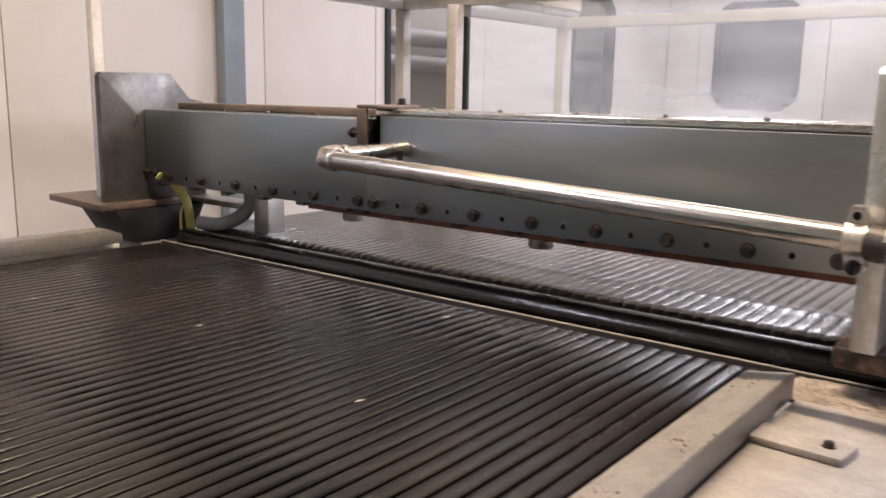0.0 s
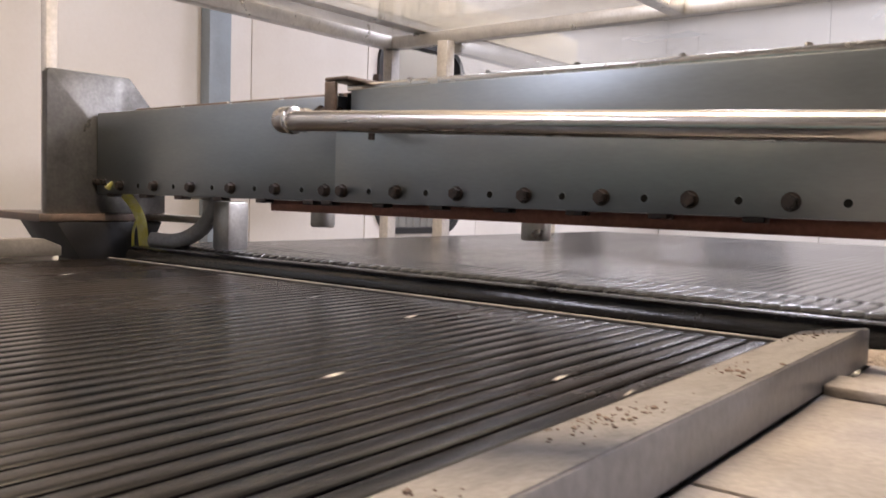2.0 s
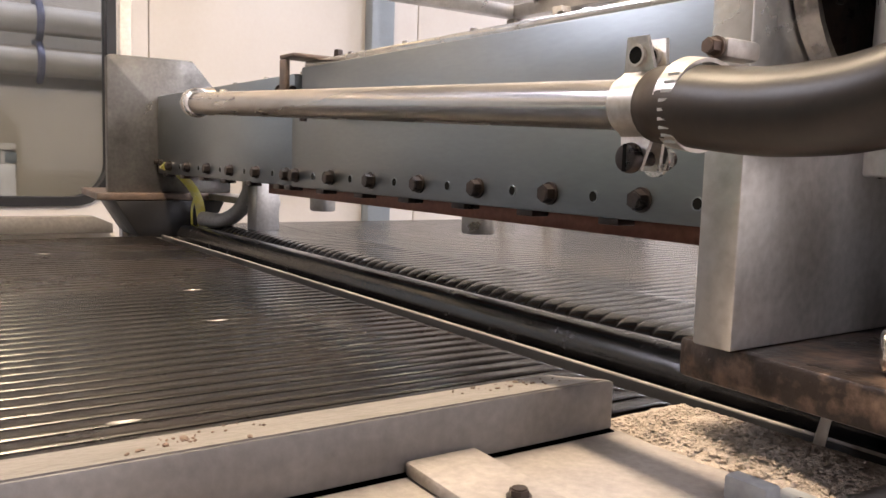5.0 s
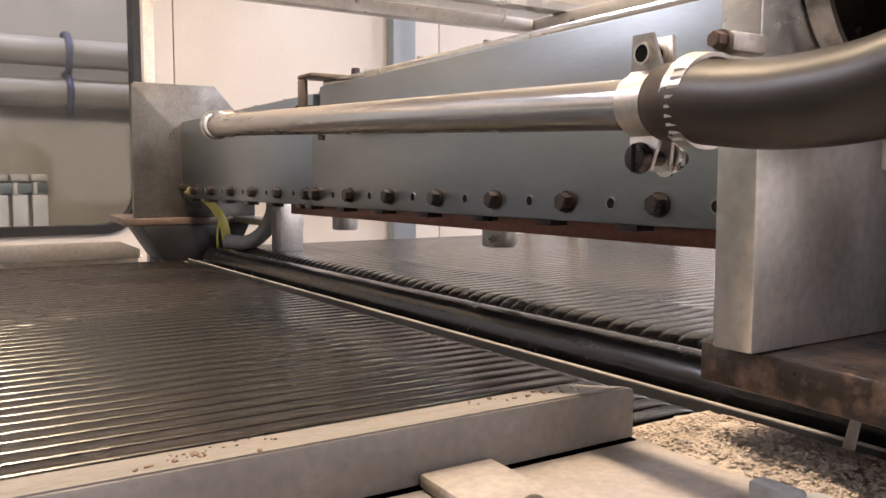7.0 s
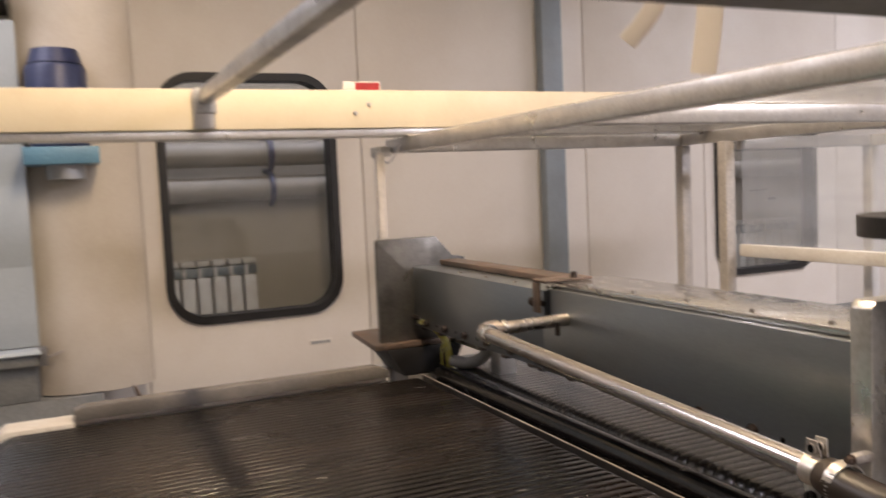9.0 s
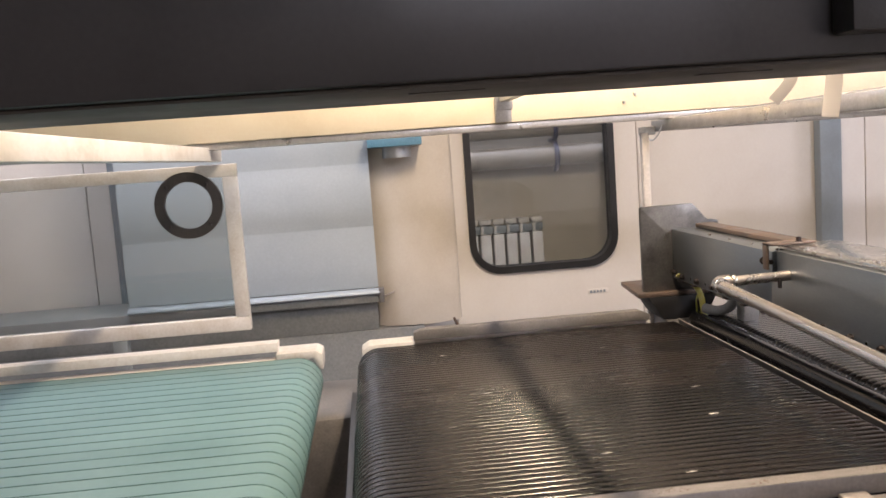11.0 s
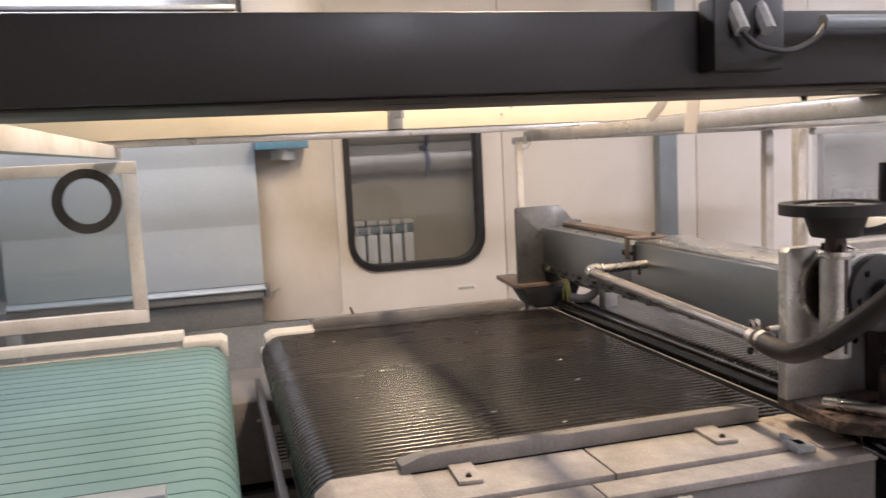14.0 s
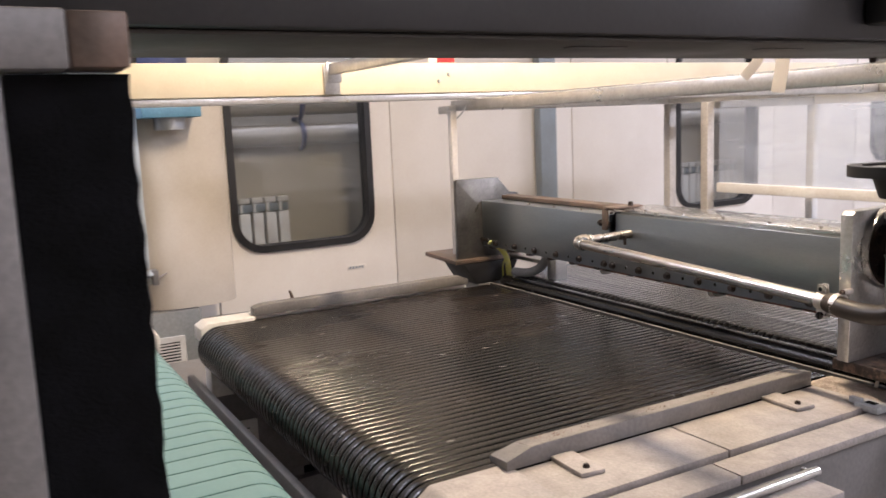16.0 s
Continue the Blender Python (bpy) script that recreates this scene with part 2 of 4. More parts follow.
    if bevel:
        edges = list({e for v in r["verts"] for e in v.link_edges})
        bmesh.ops.bevel(bm, geom=edges, offset=bevel, segments=seg, affect="EDGES", profile=0.5)
    return bm


def boxes(*rows, bevel=0.002):
    bm = bmesh.new()
    for r in rows:
        box(bm, *r, bevel=bevel)
    return bm


def cyl(bm, p0, p1, r0, r1=None, seg=24, bevel=0.0):
    p0, p1 = Vector(p0), Vector(p1)
    d = p1 - p0
    m = Matrix.Translation((p0 + p1) / 2) @ d.to_track_quat("Z", "Y").to_matrix().to_4x4()
    r = bmesh.ops.create_cone(bm, cap_ends=True, segments=seg, radius1=r0, radius2=r0 if r1 is None else r1, depth=d.length, matrix=m)
    if bevel:
        caps = {f for v in r["verts"] for f in v.link_faces if len(f.verts) > 4}
        bmesh.ops.bevel(bm, geom=list({e for f in caps for e in f.edges}), offset=bevel, segments=2, affect="EDGES", profile=0.5)
    return bm


def cylinder(p0, p1, r0, r1=None, seg=24, bevel=0.0):
    return cyl(bmesh.new(), p0, p1, r0, r1, seg, bevel)


def spline(points, steps=10):
    """A smooth line through the points."""
    pts = [Vector(p) for p in points]
    pts = [2 * pts[0] - pts[1]] + pts + [2 * pts[-1] - pts[-2]]
    out = []
    for a, b, c, d in zip(pts, pts[1:], pts[2:], pts[3:]):
        for i in range(steps):
            t = i / steps
            out.append(0.5 * (2 * b + (c - a) * t + (2 * a - 5 * b + 4 * c - d) * t * t + (3 * b - a - 3 * c + d) * t ** 3))
    return out + [pts[-2]]


def tube(line, r, seg=16, bm=None, flat=1.0):
    """A round rod along a line of points, with closed ends."""
    bm = bm or bmesh.new()
    rings, side = [], None
    for i, p in enumerate(line):
        d = (line[min(i + 1, len(line) - 1)] - line[max(i - 1, 0)]).normalized()
        if side is None:
            side = d.orthogonal().normalized()
        side = (side - d * side.dot(d)).normalized()
        up = d.cross(side)
        rings.append([bm.verts.new(p + r * (math.cos(2 * math.pi * k / seg) * side + flat * math.sin(2 * math.pi * k / seg) * up)) for k in range(seg)])
    for a, b in zip(rings, rings[1:]):
        for k in range(seg):
            bm.faces.new((a[k], a[(k + 1) % seg], b[(k + 1) % seg], b[k]))
    bm.faces.new(rings[0][::-1])
    bm.faces.new(rings[-1])
    return bm


def prism(poly, axis, lo, hi, bm=None, bevel=0.0):
    """A flat outline pushed along an axis from lo to hi; poly gives the two other coordinates in x, y, z order."""
    bm = bm or bmesh.new()
    def at(p, h):
        c = list(p)
        c.insert("xyz".index(axis), h)
        return c
    a = [bm.verts.new(at(p, lo)) for p in poly]
    b = [bm.verts.new(at(p, hi)) for p in poly]
    n = len(poly)
    faces = [bm.faces.new(a[::-1]), bm.faces.new(b)] + [bm.faces.new((a[i], a[(i + 1) % n], b[(i + 1) % n], b[i])) for i in range(n)]
    bmesh.ops.recalc_face_normals(bm, faces=faces)
    if bevel:
        bmesh.ops.bevel(bm, geom=list({e for f in faces for e in f.edges}), offset=bevel, segments=2, affect="EDGES", profile=0.5)
    return bm


def rounded(y0, y1, z0, z1, r, seg=8):
    """Points round a rectangle with round corners."""
    out = []
    for cy, cz, a0 in ((y1 - r, z1 - r, 0), (y0 + r, z1 - r, 90), (y0 + r, z0 + r, 180), (y1 - r, z0 + r, 270)):
        for i in range(seg + 1):
            a = radians(a0 + 90 * i / seg)
            out.append((cy + r * math.cos(a), cz + r * math.sin(a)))
    return out


def ring_plate(inner, outer, x0, x1, bm=None):
    """A plate across x with a hole: between two outlines of equally many points in y and z."""
    bm = bm or bmesh.new()
    rows = [[bm.verts.new((x, y, z)) for y, z in loop] for x, loop in ((x0, inner), (x0, outer), (x1, outer), (x1, inner))]
    n, faces = len(inner), []
    for a, b in zip(rows, rows[1:] + rows[:1]):
        for i in range(n):
            faces.append(bm.faces.new((a[i], a[(i + 1) % n], b[(i + 1) % n], b[i])))
    bmesh.ops.recalc_face_normals(bm, faces=faces)
    return bm


def disc_ring(centre, axis, r_in, r_out, h, seg=40):
    """A flat ring round an axis."""
    bm = bmesh.new()
    q = Vector(axis).to_track_quat("Z", "Y").to_matrix().to_4x4()
    m = Matrix.Translation(centre) @ q
    rows = []
    for r, z in ((r_in, -h / 2), (r_out, -h / 2), (r_out, h / 2), (r_in, h / 2)):
        rows.append([bm.verts.new(m @ Vector((r * math.cos(2 * math.pi * k / seg), r * math.sin(2 * math.pi * k / seg), z))) for k in range(seg)])
    for a, b in zip(rows, rows[1:] + rows[:1]):
        for k in range(seg):
            bm.faces.new((a[k], a[(k + 1) % seg], b[(k + 1) % seg], b[k]))
    bmesh.ops.recalc_face_normals(bm, faces=bm.faces[:])
    return bm


def bolt_bm(centre, axis, r=0.0095, h=0.008, washer=True):
    """A hexagon head on a washer, its base at the centre."""
    bm, c, a = bmesh.new(), Vector(centre), Vector(axis).normalized()
    if washer:
        cyl(bm, c, c + a * 0.002, r * 1.2, seg=20)
    cyl(bm, c + a * 0.001, c + a * (h + 0.002), r, r * 0.94, seg=6)
    cyl(bm, c + a * 0.001, c + a * (h + 0.0028), r * 0.8, r * 0.7, seg=16)
    return bm


# ---- the room ----
WX = -3.3            # face of the panelled wall
PANELS = [(-4.0, -2.6), (-2.6, -1.3), (-1.3, 0.5), (0.5, 1.5), (1.5, 2.75), (2.75, 3.55), (3.55, 4.6), (4.6, 5.55), (5.55, 6.6), (6.6, 7.5)]
WINDOWS = {3: (0.605, 1.358, 0.928, 1.985), 6: (3.64, 4.4, 0.89, 1.985), 8: (5.75, 6.4, 1.1, 2.05)}


def window_in_wall(name, y0, y1, z0, z1, label):
    w = tagged(new(name), label, "window", kind="structure")
    r = 0.15
    part("rubber_gasket", ring_plate(rounded(y0 + 0.018, y1 - 0.018, z0 + 0.018, z1 - 0.018, r - 0.018), rounded(y0 - 0.016, y1 + 0.016, z0 - 0.016, z1 + 0.016, r + 0.012), WX - 0.07, WX + 0.018), M_RUBBER, w, "black rubber window gasket")
    bm = prism(rounded(y0 + 0.01, y1 - 0.01, z0 + 0.01, z1 - 0.01, r - 0.01), "x", WX - 0.034, WX - 0.03)
    pane = part("pane", bm, M_GLASS, w)
    pane.visible_shadow = False
    return w


wall_west = tagged(new("wall_west"), "cream enamelled sheet wall with tall seams and grey plinth", kind="structure")
for i, (y0, y1) in enumerate(PANELS):
    a, b = y0 + 0.003, y1 - 0.003
    if i in WINDOWS:
        h0, h1, k0, k1 = WINDOWS[i]
        bm = ring_plate(rounded(h0, h1, k0, k1, 0.15), rounded(a, b, 0.62, 3.0, 0.004), WX - 0.06, WX)
        part("panel", bm, M_WALL, wall_west)
        window_in_wall("window_%d" % (1 + sorted(WINDOWS).index(i)), h0, h1, k0, k1, "round-cornered window with a thick black rubber gasket")
    else:
        part("panel", boxes((WX - 0.06, WX, a, b, 0.62, 3.0)), M_WALL, wall_west)
part("plinth", boxes((WX - 0.06, WX + 0.02, -4.0, 7.5, 0.0, 0.619)), M_WALLGREY, wall_west, "grey painted plinth")
part("backing", boxes((WX - 0.075, WX - 0.061, -4.0, 0.5, 0.62, 3.0), (WX - 0.075, WX - 0.061, 1.5, 3.55, 0.62, 3.0), bevel=0), M_WALLGREY, wall_west)
structure("wall_outer", boxes((-4.12, -4.0, -4.0, 7.6, 0, 3.0)), M_PLASTER, "grey plaster wall of the passage behind the windows")
structure("wall_passage_end", boxes((-4.0, -3.36, 7.6, 7.7, 0, 3.0)), M_PLASTER, "grey plaster end wall of the passage")
structure("floor", boxes((-4.2, 3.4, -4.2, 8.3, -0.1, 0), bevel=0), M_FLOOR, "worn grey concrete floor")
structure("ceiling", boxes((-4.2, 3.4, -4.2, 8.3, 3.002, 3.1), bevel=0), M_CEIL, "pale flat ceiling")
# out of view; cream assumed so the side plate reflects something bright
structure("wall_east", boxes((3.2, 3.3, -4.0, 7.5, 0, 3.0)), M_WALL, "assumed cream wall, out of view, that lightens steel reflections")
structure("wall_south", boxes((-4.0, 3.2, -4.1, -4.0, 0, 3.0)), M_PLASTER, "plain grey plaster wall")
wall_north = tagged(new("wall_north"), "cream panelled end wall with a round-cornered window", kind="structure")
NY = 7.5


def north_panel(x0, x1, hole=None):
    bm = bmesh.new()
    if hole:
        ring_plate(rounded(*hole, 0.16), rounded(x0 + 0.003, x1 - 0.003, 0.0, 3.0, 0.004), 0, 0.06, bm)
        bmesh.ops.transform(bm, matrix=Matrix(((0, 1, 0, 0), (1, 0, 0, NY), (0, 0, 1, 0), (0, 0, 0, 1))), verts=bm.verts[:])
        bmesh.ops.recalc_face_normals(bm, faces=bm.faces[:])
    else:
        box(bm, x0 + 0.003, x1 - 0.003, NY, NY + 0.06, 0, 3.0)
    part("panel", bm, M_WALL, wall_north)


HOLE = (-2.84, -2.12, 1.22, 2.1)
for x0, x1, hole in ((-3.3, -3.0, None), (-3.0, -1.9, HOLE), (-1.9, -0.7, None), (-0.7, 0.6, None), (0.6, 1.9, None), (1.9, 3.2, None)):
    north_panel(x0, x1, hole)
win4 = tagged(new("window_4"), "dark round-cornered window with a black gasket", "window", kind="structure")
flip = Matrix(((0, 1, 0, 0), (1, 0, 0, NY), (0, 0, 1, 0), (0, 0, 0, 1)))
bm = ring_plate(rounded(HOLE[0] + 0.022, HOLE[1] - 0.022, HOLE[2] + 0.022, HOLE[3] - 0.022, 0.14), rounded(HOLE[0] - 0.016, HOLE[1] + 0.016, HOLE[2] - 0.016, HOLE[3] + 0.016, 0.17), -0.018, 0.07)
bmesh.ops.transform(bm, matrix=flip, verts=bm.verts[:])
bmesh.ops.recalc_face_normals(bm, faces=bm.faces[:])
part("rubber_gasket", bm, M_RUBBER, win4)
bm = prism(rounded(HOLE[0] + 0.01, HOLE[1] - 0.01, HOLE[2] + 0.01, HOLE[3] - 0.01, 0.14), "y", NY + 0.03, NY + 0.034)
part("pane", bm, M_GLASS, win4).visible_shadow = False
structure("wall_beyond", boxes((-4.0, 3.2, 8.1, 8.2, 0, 3.0)), M_WALLGREY, "dark grey wall behind the end window")

# vertical blue-grey service post on the wall
post = thing("wall_post", "blue-grey steel service post standing against the cream wall", "post")
part("post_body", boxes((WX + 0.002, WX + 0.07, 2.46, 2.58, 0.0, 2.99), bevel=0.008), M_STRIPE, post)
part("foot_plate", boxes((WX + 0.002, WX + 0.1, 2.42, 2.62, 0.0, 0.012)), M_STRIPE, post)
post2 = copy_thing(post, Matrix.Translation((0, -3.63, 0)))
tagged(post2, "blue-grey steel service post beside the grey cabinet")

# ceiling tubes; fittings assumed, three of them go with added fill lights
for x, y, l in ((-2.2, -1.0, 1.6), (-1.6, 5.3, 2.4), (1.0, 3.4, 1.0), (2.3, 0.8, 2.4)):
    lamp = thing("ceiling_lamp", "assumed long white ceiling lamp with two tubes", "lamp", "ceiling lamps")
    part("housing", boxes((x - 0.2, x + 0.2, y - l / 2, y + l / 2, 2.95, 3.001)), M_WHITE, lamp)
    for dx in (-0.09, 0.09):
        part("tube", cylinder((x + dx, y - l / 2 + 0.03, 2.942), (x + dx, y + l / 2 - 0.03, 2.942), 0.013), M_LAMP, lamp, "glowing fluorescent tube")

lamp = thing("ceiling_lamp", "warm fluorescent ceiling lamp across the belt", "lamp", "ceiling lamps")
part("housing", boxes((-1.38, -0.12, 0.63, 0.81, 2.95, 3.001)), M_WHITE, lamp)
part("tube", cylinder((-1.34, 0.72, 2.942), (-0.16, 0.72, 2.942), 0.013), M_LAMP, lamp, "glowing fluorescent tube")

# passage behind the windows: radiator and two heating pipes
def radiator(y0, sections, z0, z1):
    r = thing("radiator", "white sectional heating radiator on the passage wall", "radiator")
    for i in range(sections):
        y = y0 + 0.078 * i
        bm = boxes((-3.985, -3.905, y + 0.008, y + 0.07, z0 + 0.02, z1 - 0.09), (-3.975, -3.93, y + 0.03, y + 0.048, z0, z1 - 0.03), (-3.975, -3.91, y + 0.006, y + 0.072, z1 - 0.03, z1), (-3.975, -3.912, y + 0.012, y + 0.03, z1 - 0.088, z1 - 0.032), bevel=0.006)
        part("section", bm, M_WHITE, r)
    part("header_pipe", boxes((-3.96, -3.925, y0, y0 + 0.078 * sections, z1 - 0.086, z1 - 0.036), bevel=0.01), M_STRIPE, r)
    for dy in (0.1, 0.078 * sections - 0.1):
        part("bracket", boxes((-4.0, -3.95, y0 + dy, y0 + dy + 0.02, z1 - 0.12, z1 - 0.08)), M_STRIPE, r)
    return r


radiator(0.33, 10, 0.58, 1.145)
radiator(4.3, 8, 0.58, 1.145)
for z in (1.5, 1.675):
    hp = thing("heating_pipe", "thick pale painted heating pipe along the passage wall", "pipe", "heating pipes")
    part("pipe", cylinder((-3.9, -3.9, z), (-3.9, 7.4, z), 0.062, seg=32), M_PIPEPAINT, hp)
    for y in (-1.4, 1.2, 3.6, 6.0):
        part("hanger", tube(spline([(-3.995, y, z + 0.09), (-3.9, y, z + 0.078), (-3.832, y, z + 0.02), (-3.85, y, z - 0.055), (-3.9, y, z - 0.085)], 5), 0.016, 8), M_NAVY, hp, "dark steel pipe hanger")

# ---- conveyors ----
def belt_path(y0, y1, top, r0, r1, hump=None):
    """Stations (y, z, angle of the outward normal) once round a belt whose two end rollers have the radii r0 and r1."""
    out, a, b = [], y0 + r0, y1 - r1
    ys = [a + (b - a) * i / 10 for i in range(10)]
    if hump:
        ys = sorted(ys + [hump[0] + hump[2] * k / 4 for k in range(-8, 9)])
    for y in ys:
        h = hump[1] * math.exp(-((y - hump[0]) / hump[2]) ** 2) if hump else 0
        tilt = math.degrees(math.atan(-2 * (y - hump[0]) / hump[2] ** 2 * h)) if hump else 0
        out.append((y, top + h, 90 + tilt))
    for i in range(15):
        t = radians(90 - 180 * i / 14)
        out.append((b + r1 * math.cos(t), top - r1 + r1 * math.sin(t), 90 - 180 * i / 14))
    for i in range(1, 5):
        u = i / 5
        out.append((b + (a - b) * u, top - 2 * (r1 + (r0 - r1) * u), -90))
    for i in range(15):
        t = radians(-90 - 180 * i / 14)
        out.append((a + r0 * math.cos(t), top - r0 + r0 * math.sin(t), -90 - 180 * i / 14))
    return out[:-1]


def belt_loop(x0, x1, path, pitch, groove, depth, thick=0.009, crown=0.0006, edge=0.0009):
    """A ribbed belt along a closed path: flat ribs with rounded shoulders, narrow grooves between them, along the travel."""
    prof, n = [], max(1, round((x1 - x0) / pitch))
    pitch = (x1 - x0) / n
    for i in range(n):
        a = x0 + i * pitch
        prof += [(a + groove * 0.12, -depth), (a + groove * 0.88, -depth)]
        for u in (0.0, 0.04, 0.11, 0.28, 0.5, 0.72, 0.89, 0.96, 1.0):
            d = abs(2 * u - 1)
            prof.append((a + groove + (pitch - groove) * u, -crown * d * d - edge * max(0, (d - 0.75) / 0.25) ** 2))
    prof += [(x1 + 0.001, -depth), (x1 + 0.001, -thick), (x0, -thick)]
    bm = bmesh.new()
    rings = []
    for y, z, ang in path:
        c, q = math.cos(radians(ang)), math.sin(radians(ang))
        rings.append([bm.verts.new((px, y + ph * c, z + ph * q)) for px, ph in prof])
    m, k = len(prof), len(rings)
    for i in range(k):
        p, q = rings[i], rings[(i + 1) % k]
        for j in range(m):
            bm.faces.new((p[j], p[(j + 1) % m], q[(j + 1) % m], q[j]))
    bmesh.ops.recalc_face_normals(bm, faces=bm.faces[:])
    return bm


BX0, BX1, BTOP, BY0, BY1, BR, BNOSE = -1.655, -0.285, 0.95, 0.012, 1.08, 0.07, 0.03
FEED_PATH = belt_path(BY0, BY1, BTOP, BR, BNOSE)
feed = thing("conveyor", "wide conveyor with a black ribbed rubber belt, dusted and scuffed", "conveyor")
part("belt", belt_loop(BX0, BX1, FEED_PATH, 0.0228, 0.0042, 0.004), M_BELT, feed, "black rubber belt with ribs along its travel")
for y, r in ((BY0 + BR, BR), (BY1 - BNOSE, BNOSE)):
    part("roller", cylinder((BX0 - 0.02, y, BTOP - r), (BX1 + 0.02, y, BTOP - r), r - 0.0105, seg=32), M_DRUM, feed)
part("side_frame", boxes((-1.74, -1.665, 0.05, 1.0, 0.72, 0.935), bevel=0.004), M_WHITE, feed, "white side frame")
part("side_frame", boxes((-0.275, -0.215, 0.05, 1.02, 0.72, 0.93), bevel=0.004), M_RAIL, feed)
for x in (-1.71, -0.25):
    for y in (0.3, 0.85):
        part("leg", boxes((x - 0.03, x + 0.03, y - 0.03, y + 0.03, 0, 0.719)), M_RAIL, feed)
part("end_cap", prism([(0.03, 0.90), (0.03, 0.942), (0.055, 0.957), (0.2, 0.957), (0.2, 0.936), (0.075, 0.932), (0.06, 0.90)], "x", -1.75, -1.662, bevel=0.003), M_WHITE, feed, "chipped white bearing cover")
part("end_cap", prism([(0.03, 0.86), (0.03, 0.935), (0.06, 0.957), (0.21, 0.957), (0.21, 0.931), (0.21, 0.90)], "x", -0.278, -0.13, bevel=0.006), M_DUSTY, feed, "dusty pale bearing cover")
part("scraper_bar", boxes((-1.7, -0.2, -0.014, 0.006, 0.735, 0.8), bevel=0.003), M_RAIL, feed, "grey bar before the roller")

far_rail = thing("guide_rail", "low grey steel guide rail at the far belt edge", "guide rail", "belt guide rails")
part("rail_bar", prism([(0.2, 0.956), (0.2, 0.982), (0.225, 0.99), (0.95, 0.99), (0.985, 0.975), (0.985, 0.956)], "x", -1.71, -1.672, bevel=0.002), M_RAIL, far_rail)
part("stud", cylinder((-1.735, 0.36, 0.957), (-1.735, 0.34, 1.01), 0.007, 0.004, 10), M_SHELF, far_rail)
part("bearer", boxes((-1.75, -1.712, 0.2, 1.0, 0.937, 0.958)), M_WHITE, far_rail)

near_rail = thing("guide_rail", "dusty grey steel guide rail with brown crumbs on top", "guide rail", "belt guide rails")
rail_x0, rail_x1 = -0.297, -0.243
def loft(sections):
    """A solid through cross-sections of equally many corners."""
    bm = bmesh.new()
    rows = [[bm.verts.new(c) for c in sec] for sec in sections]
    for a, b in zip(rows, rows[1:]):
        for i in range(len(a)):
            bm.faces.new((a[i], a[(i + 1) % len(a)], b[(i + 1) % len(b)], b[i]))
    bm.faces.new(rows[0][::-1])
    bm.faces.new(rows[-1])
    bmesh.ops.recalc_face_normals(bm, faces=bm.faces[:])
    return bm


bm = loft([[(rail_x0, y, 0.957), (rail_x1, y, 0.957), (rail_x1, y, hi), (rail_x0, y, lo)] for y, hi, lo in ((0.19, 0.974, 0.969), (0.238, 0.989, 0.979), (0.95, 0.989, 0.979), (0.955, 0.987, 0.9775))])
bmesh.ops.bevel(bm, geom=bm.edges[:], offset=0.0014, segments=2, affect="EDGES", profile=0.5)
part("rail_bar", bm, M_RAIL, near_rail)
part("dust_layer", loft([[(rail_x0 + 0.0012, y, 0.9793), (rail_x1 - 0.0014, y, 0.9885), (rail_x1 - 0.0014, y, 0.9892 + e), (rail_x0 + 0.0012, y, 0.98 + e)] for y, e in ((0.242, 0), (0.25, 0.0005), (0.94, 0.0005), (0.948, 0))]), M_RAILDUST, near_rail, "pale dust on the rail's top")
bm = bmesh.new()
random.seed(5)
for i in range(240):
    y = random.choice((0.29, 0.33, 0.37, 0.52, 0.55, 0.7, 0.9)) + random.gauss(0, 0.02)
    r = random.uniform(0.0004, 0.0011) * (2.2 if random.random() < 0.1 else 1)
    x = min(rail_x1 - 0.004, max(rail_x0 + 0.004, rail_x0 + 0.022 + random.gauss(0, 0.012)))
    bmesh.ops.create_icosphere(bm, subdivisions=1, radius=r, matrix=Matrix.Translation((x, y, 0.9806 + 0.184 * (x - rail_x0))) @ Matrix.Rotation(random.uniform(0, 3), 4, "Z") @ Matrix.Diagonal((1, random.uniform(0.7, 1.8), random.uniform(0.5, 0.9), 1)))
tagged(part("dirt", bm, M_SHELF, near_rail, "brown crumbs on the rail's top"), kind="stuff")
for y in (0.3, 0.822):
    tab = part("tab", prism([(-0.242, y - 0.022), (-0.155, y - 0.026), (-0.15, y + 0.02), (-0.242, y + 0.024)], "z", 0.9565, 0.9645, bevel=0.002), M_DUSTY, near_rail, "dusty steel fixing tab")
    part("tab_screw", bolt_bm((-0.172, y - 0.002, 0.9645), (0, 0, 1), 0.0052, 0.003), M_BOLT, tab)

# dusty table between belt and housing
table = thing("machine_table", "dust-covered steel table plates along the belt", "machine table")
for y0, y1 in ((0.19, 0.552), (0.556, 0.97)):
    part("table_plate", boxes((-0.2415, -0.102, y0, y1, 0.94, 0.956)), M_DUSTY, table)
part("table_plate", boxes((-0.2415, -0.075, 0.974, 1.05, 0.938, 0.954)), M_DUSTY, table)
for y0, y1 in ((0.12, 0.5), (0.503, 1.06)):
    part("edge_plate", boxes((-0.094, -0.03, y0, y1, 0.932, 0.948)), M_DUSTY, table)
part("housing", boxes((-0.09, -0.035, 0.12, 1.06, 0.0, 0.931), bevel=0.003), M_HOUSING, table, "grey painted housing under the table")
part("ledge", boxes((-0.028, 0.066, 0.1, 0.335, 0.912, 0.926), bevel=0.003), M_DUSTY, table, "pale dusty ledge plate")
part("ledge", boxes((-0.028, 0.066, 0.338, 0.627, 0.912, 0.926), bevel=0.003), M_DUSTY, table, "pale dusty ledge plate")
